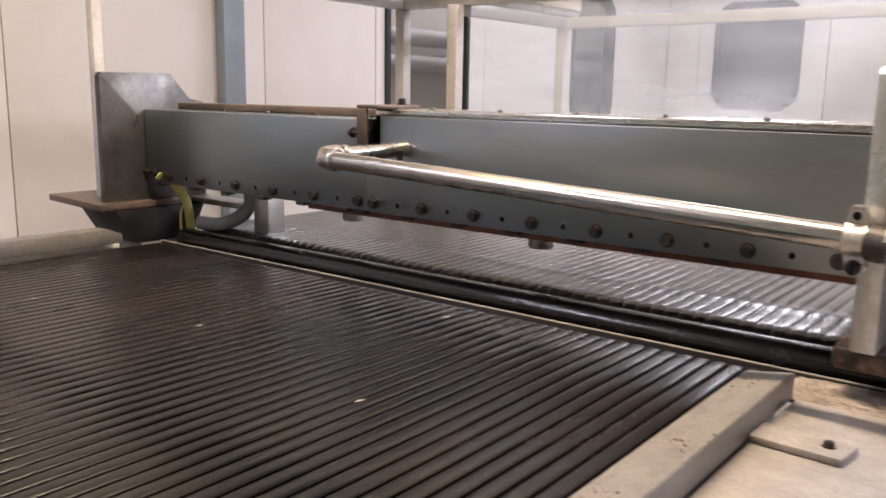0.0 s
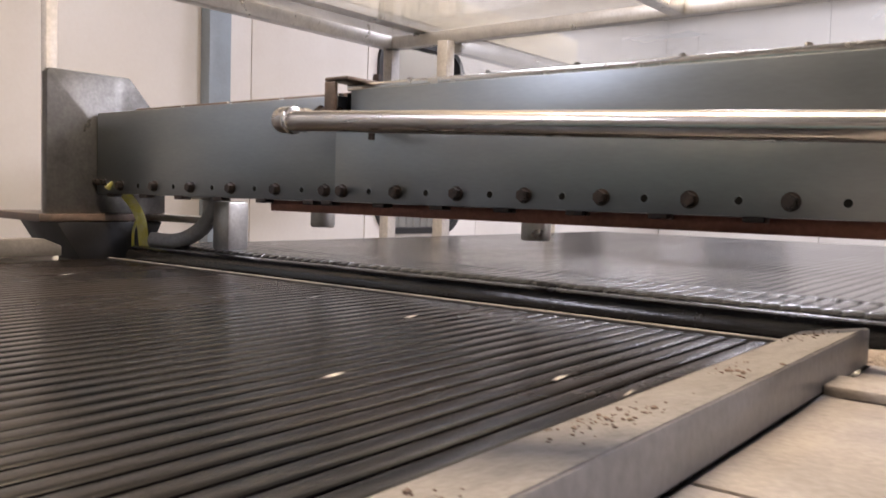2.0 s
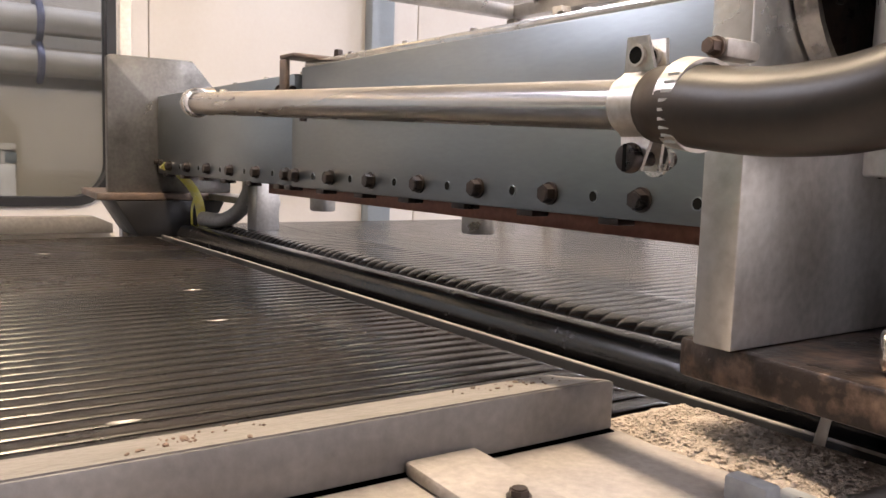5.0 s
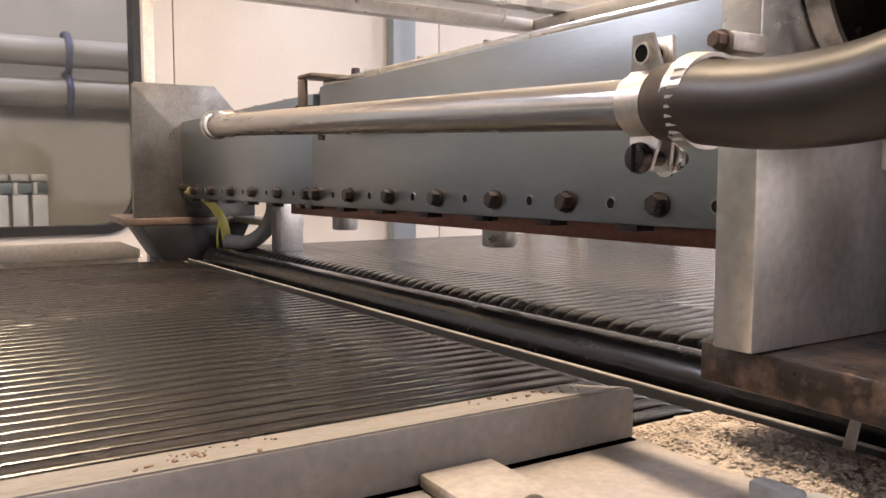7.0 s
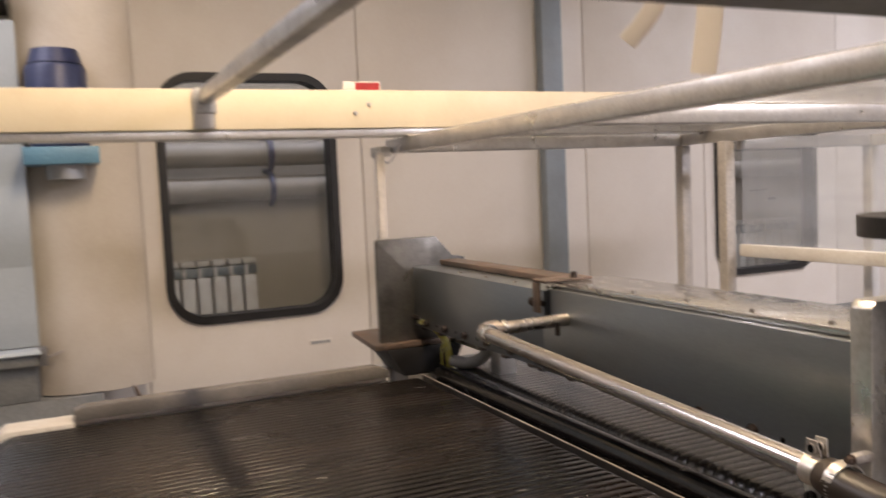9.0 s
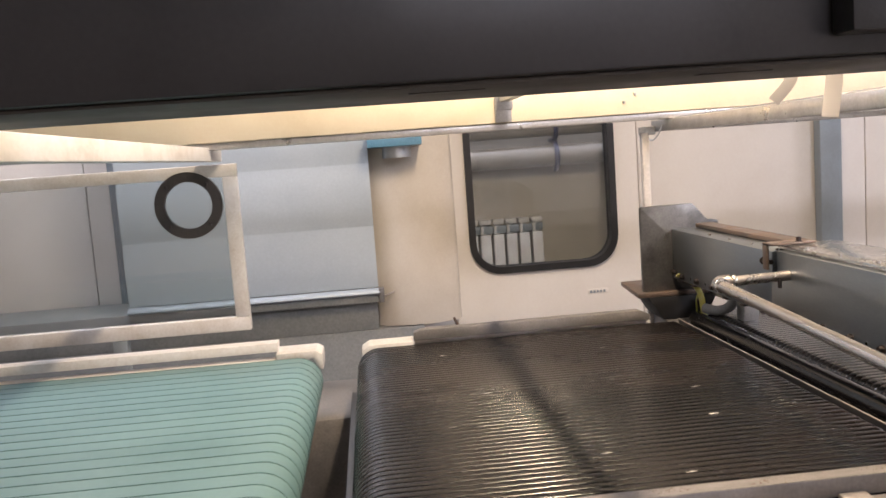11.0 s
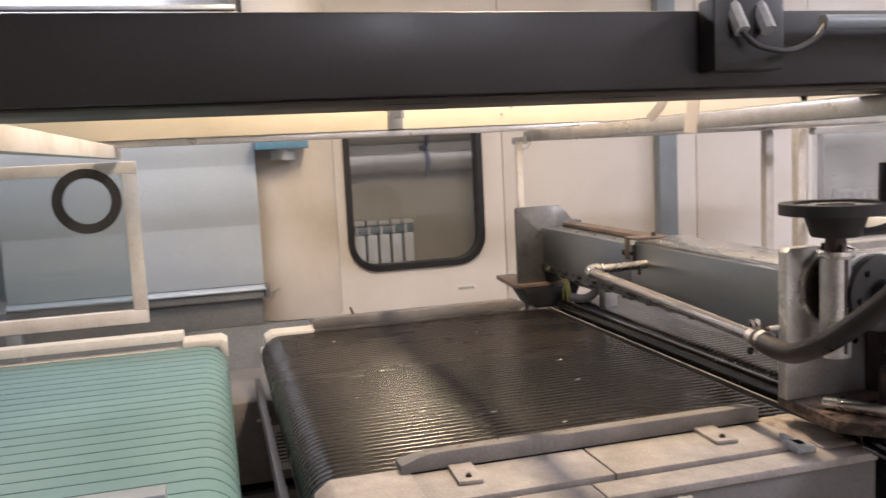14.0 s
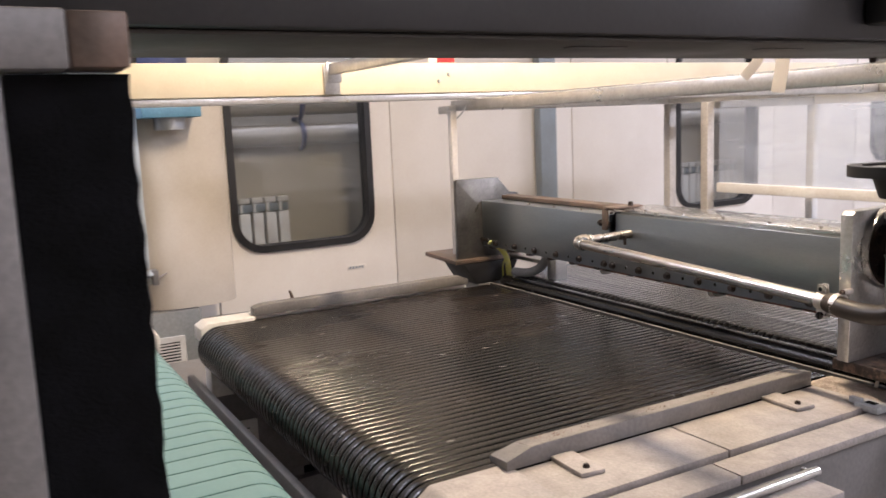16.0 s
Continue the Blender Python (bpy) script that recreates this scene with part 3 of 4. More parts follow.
part("ledge_rod", cylinder((0.006, 0.2, 0.936), (0.006, 0.64, 0.936), 0.0075), M_PLATE, table, "round bar lying on the ledge")
for y in (0.3, 0.63):
    part("rod_screw", bolt_bm((-0.012, y, 0.926), (0, 0, 1), 0.006, 0.008), M_CHROME, table)
part("ledge_bracket", boxes((-0.03, 0.06, 0.3, 0.315, 0.6, 0.911)), M_RAIL, table)

# heap of pale dust at the end of the table
def dust_heap(x0, x1, y0, y1, z, h, n=26):
    bm = bmesh.new()
    g = []
    for i in range(n + 1):
        row = []
        for j in range(n + 1):
            u, v = i / n, j / n
            e = min(1, 4 * min(u, 1 - u)) * min(1, 4 * min(v, 1 - v))
            w = noise.fractal(Vector((u * 5, v * 5, 3.0)), 1.0, 2.0, 5)
            row.append(bm.verts.new((x0 + (x1 - x0) * u + 0.006 * w, y0 + (y1 - y0) * v + 0.006 * w, z + max(0, e * (h * (0.6 + 0.5 * w))))))
        g.append(row)
    for i in range(n):
        for j in range(n):
            bm.faces.new((g[i][j], g[i + 1][j], g[i + 1][j + 1], g[i][j + 1]))
    return bm


heap = part("dust_heap", dust_heap(-0.262, -0.105, 0.955, 1.045, 0.9555, 0.009), M_DUST)
tagged(heap, "low heap of pale mineral dust on the table", "dust", kind="stuff")
bm = bmesh.new()
random.seed(8)
for i in range(1500):
    u, v = random.uniform(-1, 1), random.uniform(-1, 1)
    if abs(u) < 1 and abs(v) < 1:
        bmesh.ops.create_icosphere(bm, subdivisions=1, radius=random.uniform(0.0005, 0.0015), matrix=Matrix.Translation((-0.182 + 0.075 * u, 1.0 + 0.042 * v, 0.9568 + 0.0058 * min(1, 2.6 * (1 - abs(u))) * min(1, 2.6 * (1 - abs(v))))) @ Matrix.Rotation(random.uniform(0, 3.1), 4, "Z") @ Matrix.Diagonal((1, random.uniform(1, 2.2), 0.7, 1)))
tagged(part("dust_grain", bm, M_DUST), "loose pale grains scattered over the dust heap", "dust", kind="stuff")
peg = part("peg", cylinder((-0.155, 1.04, 0.958), (-0.15, 1.043, 0.99), 0.0035, 0.0026, 12), M_WHITE)
tagged(peg, "small pale plastic peg standing in the dust", "peg")
clip = thing("cable_clip", "grey plastic cable clip on the housing edge", "clip")
part("clip_body", boxes((-0.12, -0.07, 0.915, 0.955, 0.949, 0.963), bevel=0.003), M_GREYPLASTIC, clip)
part("clip_tongue", boxes((-0.135, -0.11, 0.922, 0.934, 0.957, 0.97), bevel=0.002), M_GREYPLASTIC, clip)
# black bar on the clip paints the slot's shade
part("clip_slot_shade", boxes((-0.105, -0.085, 0.928, 0.942, 0.9632, 0.9642), bevel=0), M_HOLESHADE, clip)

# channel between the belts, second belt and its ribbed nose roller
second = thing("conveyor", "second conveyor with a black ribbed belt under the clear hood", "conveyor")
part("belt", belt_loop(-1.64, -0.225, belt_path(1.165, 3.2, 0.976, 0.03, 0.05, (1.3, 0.002, 0.022)), 0.0228, 0.0028, 0.0018, crown=0.0005, edge=0.0006), M_BELT2, second, "black ribbed rubber belt round a small nose roller")
part("roller", cylinder((-1.66, 1.195, 0.946), (-0.2, 1.195, 0.946), 0.0195, seg=28), M_DRUM, second)
part("roller", cylinder((-1.66, 3.15, 0.926), (-0.2, 3.15, 0.926), 0.0395, seg=28), M_DRUM, second)
for x in (-1.69, -0.2):
    part("side_frame", boxes((x - 0.02, x + 0.02, 1.2, 3.2, 0.7, 0.93), bevel=0.003), M_RAIL, second)
    for y in (1.5, 2.9):
        part("leg", boxes((x - 0.03, x + 0.03, y - 0.03, y + 0.03, 0, 0.699)), M_RAIL, second)
gap = thing("transfer_channel", "wet black channel with a thin bright lip between belts", "channel")
part("channel_bed", boxes((-1.7, -0.1, 1.083, 1.15, 0.86, 0.924), bevel=0.004), M_WET, gap, "wet black bed")
part("lip", tube([Vector((-1.68, 1.0865, 0.948)), Vector((-0.1, 1.0865, 0.948))], 0.0015, 8), M_DUSTY, gap, "thin bright steel lip")
part("lip_plate", boxes((-1.68, -0.1, 1.0845, 1.0885, 0.9, 0.9475), bevel=0.001), M_RUBBER, gap)
part("rod", cylinder((-1.66, 1.138, 0.947), (-0.1, 1.138, 0.947), 0.026, seg=40), M_WET, gap, "smooth wet black rubber sealing rod")
bm = bmesh.new()
random.seed(21)
for i in range(130):
    x, y = -0.12 - 1.1 * random.random() ** 2.2, 1.106 + random.gauss(0, 0.004)
    bmesh.ops.create_icosphere(bm, subdivisions=1, radius=random.uniform(0.0008, 0.0022), matrix=Matrix.Translation((x, y, 0.9243)) @ Matrix.Diagonal((random.uniform(1, 2.2), 1, 0.45, 1)))
tagged(part("droplet", bm, M_WATER, gap, "water drops in the channel"), kind="stuff")

# green conveyor
gx0, gx1 = -1.63, -0.29
green = thing("conveyor", "infeed conveyor with a sea-green belt and thin dark grooves", "conveyor")
part("belt", belt_loop(gx0, gx1, belt_path(-1.9, -0.098, 0.945, 0.075, 0.075), 0.061, 0.0055, 0.002, 0.006, 0.0001, 0.0003), M_GREEN, green, "sea-green belt with dark lengthwise grooves")
n = round((gx1 - gx0) / 0.061)
line = [Vector((0, y, 0.9436)) for y in (-1.8, -1.2, -0.6, -0.173)]
line += [Vector((0, -0.173 + 0.0736 * math.sin(radians(a)), 0.87 + 0.0736 * math.cos(radians(a)))) for a in range(15, 181, 15)]
groove_mesh = smooth(mesh_from(tube(line, 0.0024, 6, None, 0.5), "groove", M_GROOVE))
for i in range(n):
    g = new("groove", groove_mesh)
    g.parent, g.location = green, (gx0 + (gx1 - gx0) / n * i + 0.003, 0, 0)
part("roller", cylinder((gx0 - 0.02, -0.173, 0.87), (gx1 + 0.02, -0.173, 0.87), 0.066, seg=28), M_DRUM, green)
part("side_frame", boxes((-1.70, -1.64, -1.9, -0.17, 0.74, 0.94)), M_WHITE, green)
part("side_frame", boxes((-0.28, -0.22, -1.9, -0.2, 0.74, 0.93)), M_RAIL, green)
part("end_cap", prism([(-0.24, 0.92), (-0.24, 0.962), (-0.115, 0.962), (-0.095, 0.95), (-0.095, 0.90), (-0.11, 0.905), (-0.125, 0.938)], "x", -1.75, -1.635, bevel=0.003), M_WHITE, green, "chipped white bearing cover")
part("end_cap", prism([(-0.24, 0.88), (-0.24, 0.95), (-0.13, 0.95), (-0.1, 0.93), (-0.1, 0.88)], "x", -0.284, -0.15, bevel=0.006), M_DUSTY, green)
part("guide_bar", boxes((-1.72, -1.662, -1.9, -0.235, 0.963, 0.992)), M_WHITE, green, "white guide bar")
part("guide_bar", boxes((-0.29, -0.24, -1.9, -0.225, 0.952, 0.988)), M_STRIPE, green, "blue-grey guide bar")
for x in (-1.67, -0.25):
    for y in (-1.5, -0.5):
        part("leg", boxes((x - 0.03, x + 0.03, y - 0.03, y + 0.03, 0, 0.739)), M_RAIL, green)

# control box between the conveyors and two air grilles
ctrl = thing("control_box", "grey-brown sheet steel box between the two conveyors", "box")
part("box_body", boxes((-2.15, -1.66, -0.45, 0.45, 0.43, 0.73), bevel=0.02), M_RAIL, ctrl)
# black filler stands for the shade inside the slot
part("slot_shade", boxes((-2.13, -1.69, -0.44, 0.44, 0.4, 0.429), bevel=0), M_HOLESHADE, ctrl, "slot filled black, its shade put into the colour")
part("box_base", boxes((-2.15, -1.655, -0.45, 0.45, 0.0, 0.399), bevel=0.006), M_RAIL, ctrl)
part("latch", boxes((-1.66, -1.652, -0.02, 0.03, 0.655, 0.665)), M_WHITE, ctrl)


def air_grille(x, y, z):
    gr = thing("air_grille", "white framed air grille with dark horizontal slots", "grille", "air grilles")
    # black sheet behind the slats paints the shade between them
    part("grille_shade", boxes((x, x + 0.002, y + 0.012, y + 0.148, z - 0.148, z - 0.012), bevel=0), M_HOLESHADE, gr)
    part("grille_frame", ring_plate(rounded(y + 0.024, y + 0.136, z - 0.136, z - 0.024, 0.002, 2), rounded(y, y + 0.16, z - 0.16, z, 0.004, 2), x, x + 0.01), M_WHITE, gr)
    for i in range(8):
        zz = z - 0.034 - i * 0.0135
        part("slat", boxes((x + 0.0021, x + 0.008, y + 0.0245, y + 0.1355, zz - 0.003, zz + 0.003), bevel=0), M_WHITE, gr)


air_grille(-1.6595, 0.018, 0.635)
air_grille(-2.849, 0.062, 0.655)

# ---- cross beam with bolts, pipe and end plates ----
beam = thing("cross_beam", "grey-blue steel box beam bolted across the belt", "beam")
YB0, YB1, ZB0, ZB1 = 1.095, 1.2, 1.078, 1.25
part("beam_section", boxes((-1.74, -1.037, YB0, YB1, ZB0, ZB1 - 0.006), bevel=0.0025), M_STEEL, beam)
part("beam_section", prism([(-1.0355, ZB0), (-0.197, ZB0), (-0.197, ZB1), (-1.004, ZB1), (-1.004, ZB1 - 0.062), (-1.0355, ZB1 - 0.062)], "y", YB0 - 0.004, YB1, bevel=0.0018), M_STEEL, beam)
# black filler painted in for the shadow between clip and near section
part("recess_shade", boxes((-1.0355, -1.0045, YB0 + 0.02, YB1, ZB1 - 0.0615, ZB1 - 0.001), bevel=0), M_HOLESHADE, beam)
part("top_cover", boxes((-1.03, -0.197, YB0 + 0.012, YB1 + 0.06, ZB1 + 0.001, ZB1 + 0.012), bevel=0.003), M_CHROME, beam, "bright folded cover strip")
part("top_cover", boxes((-1.72, -1.05, YB1 - 0.03, YB1 + 0.03, ZB1 - 0.005, ZB1 + 0.01), bevel=0.003), M_SHELF, beam)
part("wear_bar", boxes((-1.25, -0.2, YB0 + 0.05, YB0 + 0.075, ZB0 - 0.02, ZB0 - 0.001), bevel=0.002), M_COPPER, beam, "reddish copper-brown bar under the beam")
bx = [-0.24 - 0.111 * i for i in range(8)] + [-1.059 - 0.118 * i for i in range(6)]
for i, x in enumerate(bx):
    yy = YB0 - 0.0042 if x > -1.036 else YB0
    part("bolt", bolt_bm((x, yy, 1.0955), (0, -1, 0), 0.0088, 0.008), M_BOLT, beam)
    hx = x - 0.0555
    if hx > -1.72 and abs(hx + 1.036) > 0.01:
        yh = YB0 - 0.0042 if hx > -1.036 else YB0
        h = part("threaded_hole", disc_ring((hx, yh, 1.0955), (0, 1, 0), 0.0046, 0.0056, 0.0012, 20), M_STEEL, beam)
        # flush black disc paints the shade down the threaded hole
        part("bore_shade", cylinder((hx, yh - 0.0006, 1.0955), (hx, yh + 0.001, 1.0955), 0.0046, seg=16), M_HOLESHADE, h)
    if x < -0.25:
        part("lug", boxes((x - 0.052, x - 0.028, YB0 - 0.001, YB0 + 0.02, ZB0 - 0.006, ZB0 + 0.002), bevel=0.001), M_BOLT, beam)
for x in (-0.748, -1.2, -1.52):
    part("stop", cylinder((x, 1.225, 1.03), (x, 1.225, 1.079), 0.022, seg=24, bevel=0.004), M_PLATE, beam, "round steel stop")
    part("stop_arm", boxes((x - 0.02, x + 0.02, 1.18, 1.24, 1.072, 1.08)), M_PLATE, beam)
for x in [-0.35 - 0.14 * i for i in range(9)]:
    part("top_screw", bolt_bm((x, YB0 + 0.02 if x < -1.03 else YB0 + 0.025, ZB1 + 0.011 if x > -1.03 else ZB1 - 0.006), (0, 0, 1), 0.005, 0.003, False), M_CHROME, beam)

end_plate = thing("end_plate", "upright grey steel end plate at the beam's far end", "plate")
part("plate", prism([(0.992, 1.036), (0.992, 1.318), (0.998, 1.325), (1.172, 1.325), (1.222, 1.268), (1.26, 1.262), (1.26, 1.036)], "x", -1.765, -1.745, bevel=0.0015), M_DARKPLATE, end_plate)
for x in (-1.735, -1.72, -1.70):
    part("screw", bolt_bm((x - 0.012, YB0 - 0.0001, 1.102), (0, -1, 0), 0.006, 0.005), M_BOLT, end_plate)
shelf = thing("bearing_shelf", "dark brown steel shelf plate on a black rubber block", "shelf")
part("shelf_plate", prism([(-2.0, 0.99), (-1.722, 0.965), (-1.722, 1.26), (-2.0, 1.26)], "z", 1.02, 1.0355, bevel=0.002), M_SHELF, shelf)
part("rubber_block", prism([(1.0, 1.0195), (1.24, 1.0195), (1.2, 0.94), (1.05, 0.94)], "x", -1.88, -1.722, bevel=0.004), M_RUBBER, shelf, "black rubber block")
part("support", boxes((-1.86, -1.72, 1.06, 1.19, 0.0, 0.939)), M_RAIL, shelf)
part("pale_plate", prism([(-1.721, 1.2), (-1.5, 1.2), (-1.46, 1.23), (-1.46, 1.26), (-1.721, 1.26)], "z", 1.022, 1.036, bevel=0.002), M_PLATE, shelf)
guard = thing("hose_elbow", "pale curved hose below the end of the beam", "hose")
part("hose", tube(spline([(-1.64, 1.16, 0.985), (-1.585, 1.185, 0.985), (-1.53, 1.2, 1.01), (-1.5, 1.21, 1.05), (-1.49, 1.215, 1.078)], 6), 0.016), M_GREYPLASTIC, guard)
part("nozzle_block", boxes((-1.49, -1.44, 1.2, 1.25, 0.974, 1.07), bevel=0.004), M_PLATE, guard)
strap = thing("strap", "torn yellow-green strap hanging over the channel", "strap")
part("strap_band", tube(spline([(-1.685, 1.088, 1.097), (-1.687, 1.13, 1.075), (-1.692, 1.165, 1.03), (-1.698, 1.178, 0.975), (-1.703, 1.186, 0.918)], 6), 0.0105, 8, flat=0.16), M_YELLOW, strap)
part("strap_tail", tube(spline([(-1.69, 1.16, 1.03), (-1.706, 1.158, 1.0), (-1.71, 1.16, 0.955)], 5), 0.003, 8, flat=0.3), M_YELLOW, strap)

# clip at the beam's joint
bracket = thing("joint_clip", "bent steel clip with bolts over the beam joint", "bracket")
part("clip_top", boxes((-1.045, -0.995, 1.074, 1.19, 1.263, 1.269)), M_SHELF, bracket)
part("clip_front", boxes((-1.045, -1.022, 1.074, 1.0815, 1.2, 1.2625)), M_SHELF, bracket)
part("clip_bolt", bolt_bm((-1.005, 1.15, 1.269), (0, 0, 1), 0.0075, 0.009), M_BOLT, bracket)
part("clip_screw", cylinder((-1.066, 1.085, 1.219), (-1.02, 1.085, 1.219), 0.006, seg=12), M_BOLT, bracket)
part("screw_head", bolt_bm((-1.062, 1.085, 1.219), (-1, 0, 0), 0.008, 0.007), M_BOLT, bracket)


# spray pipe with elbow, clamp and hose
pipe = thing("spray_pipe", "stained stainless water pipe held before the beam", "pipe")
P0, P1 = Vector((-0.955, 0.92, 1.186)), Vector((-0.184, 0.905, 1.1535))
part("pipe_tube", cylinder(P0, P1, 0.0135, seg=32), M_STAINLESS, pipe)
part("pipe_return", cylinder((-0.965, 0.93, 1.189), (-0.945, 1.094, 1.196), 0.0125, seg=28), M_STAINLESS, pipe)
part("elbow", tube(spline([P0 + Vector((0.012, 0, 0)), P0 + Vector((-0.004, 0.001, 0.001)), P0 + Vector((-0.012, 0.012, 0.003)), P0 + Vector((-0.01, 0.03, 0.004))], 6), 0.0175, 20), M_STAINLESS, pipe, "threaded elbow")
part("elbow_ring", cylinder(P0 + Vector((0.008, 0, 0)), P0 + Vector((0.017, 0, 0)), 0.0185, seg=28, bevel=0.002), M_CHROME, pipe)
part("return_ring", cylinder((-0.9615, 0.955, 1.1905), (-0.9595, 0.965, 1.1907), 0.0165, seg=28, bevel=0.002), M_CHROME, pipe)
part("drip_screw", cylinder((-0.93, 1.06, 1.17), (-0.93, 1.06, 1.195), 0.005, seg=12), M_BOLT, pipe)
clamp = thing("pipe_clamp", "zinc pipe clamp with two drilled ears and a screw", "clamp")
CLX = P1.x - 0.001


def clamp_half(side):
    """One half of the clamp: a half ring round the pipe with a drilled ear above and another below; side is -1 in front, 1 behind."""
    bm, w = bmesh.new(), 0.0105
    prof = [(0.003 * side, 0.034), (0.003 * side, 0.0165)]
    prof += [(side * 0.0152 * math.sin(radians(a)), 0.0152 * math.cos(radians(a))) for a in range(20, 161, 10)]
    prof += [(0.003 * side, -0.0165), (0.003 * side, -0.034)]
    lean = 0.0035 * side
    prof = [(y + lean * max(0, (abs(z) - 0.0165) / 0.02), z) for y, z in prof]
    rows = []
    for off in (0.0, 0.0022 * side):
        for x in (-w, w):
            rows.append([bm.verts.new((CLX + x * (0.62 if abs(z) > 0.033 else 1.0), P1.y + y + off, P1.z + z)) for y, z in prof])
    a, b, c, d = rows
    for i in range(len(prof) - 1):
        for p, q in ((a, b), (b, d), (d, c), (c, a)):
            bm.faces.new((p[i], p[i + 1], q[i + 1], q[i]))
    for i in (0, len(prof) - 1):
        bm.faces.new((a[i], b[i], d[i], c[i]))
    bmesh.ops.recalc_face_normals(bm, faces=bm.faces[:])
    return bm


for side in (-1, 1):
    half = part("clamp_half", clamp_half(side), M_ZINC, clamp)
    y = P1.y + side * 0.0055
    # black plug paints the shade of the drilled hole
    part("ear_hole_shade", cylinder((CLX, y - 0.0032, P1.z + 0.0245), (CLX, y + 0.0032, P1.z + 0.0245), 0.0046, seg=20), M_HOLESHADE, half)
    part("ear_rim", disc_ring((CLX, y, P1.z + 0.0245), (0, 1, 0), 0.0044, 0.0056, 0.0068, 24), M_ZINC, half)
cc = Vector((CLX + 0.001, P1.y, P1.z - 0.0275))
part("clamp_screw", cylinder(cc + Vector((0, -0.013, 0)), cc + Vector((0, 0.022, 0)), 0.004, seg=12), M_BOLT, clamp)
head = part("screw_head", cylinder(cc + Vector((0, -0.014, 0)), cc + Vector((0, -0.008, 0)), 0.0072, 0.0084, 24, 0.0015), M_BOLT, clamp, "slotted screw head")
# black bar paints the shade in the screw's slot
part("slot", boxes((cc.x - 0.0012, cc.x + 0.0012, cc.y - 0.0143, cc.y - 0.0138, cc.z - 0.007, cc.z + 0.007), bevel=0), M_HOLESHADE, head)
part("clamp_nut", bolt_bm(cc + Vector((0, 0.0085, 0)), (0, 1, 0), 0.008, 0.006), M_CHROME, clamp)
hose = thing("water_hose", "thick black rubber hose rising from the pipe clamp", "hose")
HOSE = [(-0.17, 0.9035, 1.153), (-0.149, 0.897, 1.151), (-0.094, 0.894, 1.147), (-0.04, 0.893, 1.155), (0.03, 0.91, 1.195), (0.118, 0.94, 1.274), (0.2, 0.955, 1.365), (0.26, 0.965, 1.44), (0.32, 0.98, 1.55), (0.36, 1.0, 1.7), (0.38, 1.03, 2.1), (0.38, 1.05, 2.99)]
part("hose_body", tube(spline(HOSE, 10), 0.0195, 24), M_HOSE, hose)
worm = part("worm_clip", disc_ring(Vector(HOSE[0]) + Vector((0.021, -0.003, -0.001)), (1, -0.12, -0.14), 0.0204, 0.0224, 0.012), M_ZINC, hose, "bright worm-drive hose clip")
WC = Vector(HOSE[0]) + Vector((0.021, -0.003, -0.001))
for k in range(9):
    a = radians(-55 - 11 * k)
    part("thread_slot", boxes((WC.x - 0.0032 + 0.14 * 0.0225 * math.cos(a), WC.x + 0.0032 + 0.14 * 0.0225 * math.cos(a), WC.y + 0.0224 * math.sin(a) - 0.0006, WC.y + 0.0224 * math.sin(a) + 0.0004, WC.z + 0.0226 * math.cos(a) - 0.0007, WC.z + 0.0226 * math.cos(a) + 0.0007), bevel=0), M_PLATE, worm)
part("worm_housing", boxes((WC.x + 0.003, WC.x + 0.015, WC.y + 0.002, WC.y + 0.028, WC.z + 0.021, WC.z + 0.031), bevel=0.003), M_ZINC, worm)
part("worm_screw", bolt_bm((WC.x + 0.009, WC.y + 0.002, WC.z + 0.0265), (0, -1, 0), 0.0043, 0.005), M_SHELF, worm, "brown screw head")

# ---- adjuster with hand wheel on its rusty foot ----
foot = thing("foot_plate", "thick rusty steel foot plate over the channel", "plate")
part("plate", prism([(-0.213, 0.978), (-0.03, 0.966), (0.06, 1.06), (0.06, 1.45), (-0.213, 1.45)], "z", 0.996, 1.02, bevel=0.003), M_RUST, foot)
part("pedestal", boxes((-0.19, 0.05, 1.16, 1.44, 0.0, 0.995)), M_DARK, foot, "dark pedestal below")
adjuster = thing("beam_adjuster", "steel adjuster block with flange discs and upright column", "adjuster")
part("side_plate", prism([(0.965, 1.0205), (0.965, 1.318), (0.973, 1.326), (1.27, 1.326), (1.27, 1.0205)], "x", -0.1935, -0.167, bevel=0.0018), M_PLATE, adjuster)
fl = part("flange", cylinder((-0.1665, 1.075, 1.245), (-0.152, 1.075, 1.245), 0.082, seg=48, bevel=0.003), M_BOLT, adjuster, "dark round flange")
part("flange_rim", disc_ring((-0.158, 1.075, 1.245), (1, 0, 0), 0.0795, 0.0835, 0.014, 48), M_CHROME, fl)
part("hub", cylinder((-0.152, 1.075, 1.245), (-0.114, 1.075, 1.245), 0.036, seg=32, bevel=0.004), M_CHROME, fl)
for k in range(6):
    a = math.pi * k / 3 + 0.4
    part("flange_bolt", bolt_bm((-0.152, 1.075 + 0.06 * math.cos(a), 1.245 + 0.06 * math.sin(a)), (1, 0, 0), 0.006, 0.005), M_BOLT, fl)
f2 = part("second_flange", cylinder((-0.092, 1.1, 1.24), (-0.064, 1.1, 1.24), 0.074, seg=48, bevel=0.003), M_RUBBER, adjuster, "dark round flange")
part("flange_rim", disc_ring((-0.09, 1.1, 1.24), (1, 0, 0), 0.0725, 0.0755, 0.006, 48), M_PLATE, f2)
part("hub", cylinder((-0.064, 1.1, 1.24), (-0.04, 1.1, 1.24), 0.03, seg=32, bevel=0.003), M_RUBBER, f2)
for k in range(6):
    a = math.pi * k / 3 + 0.2
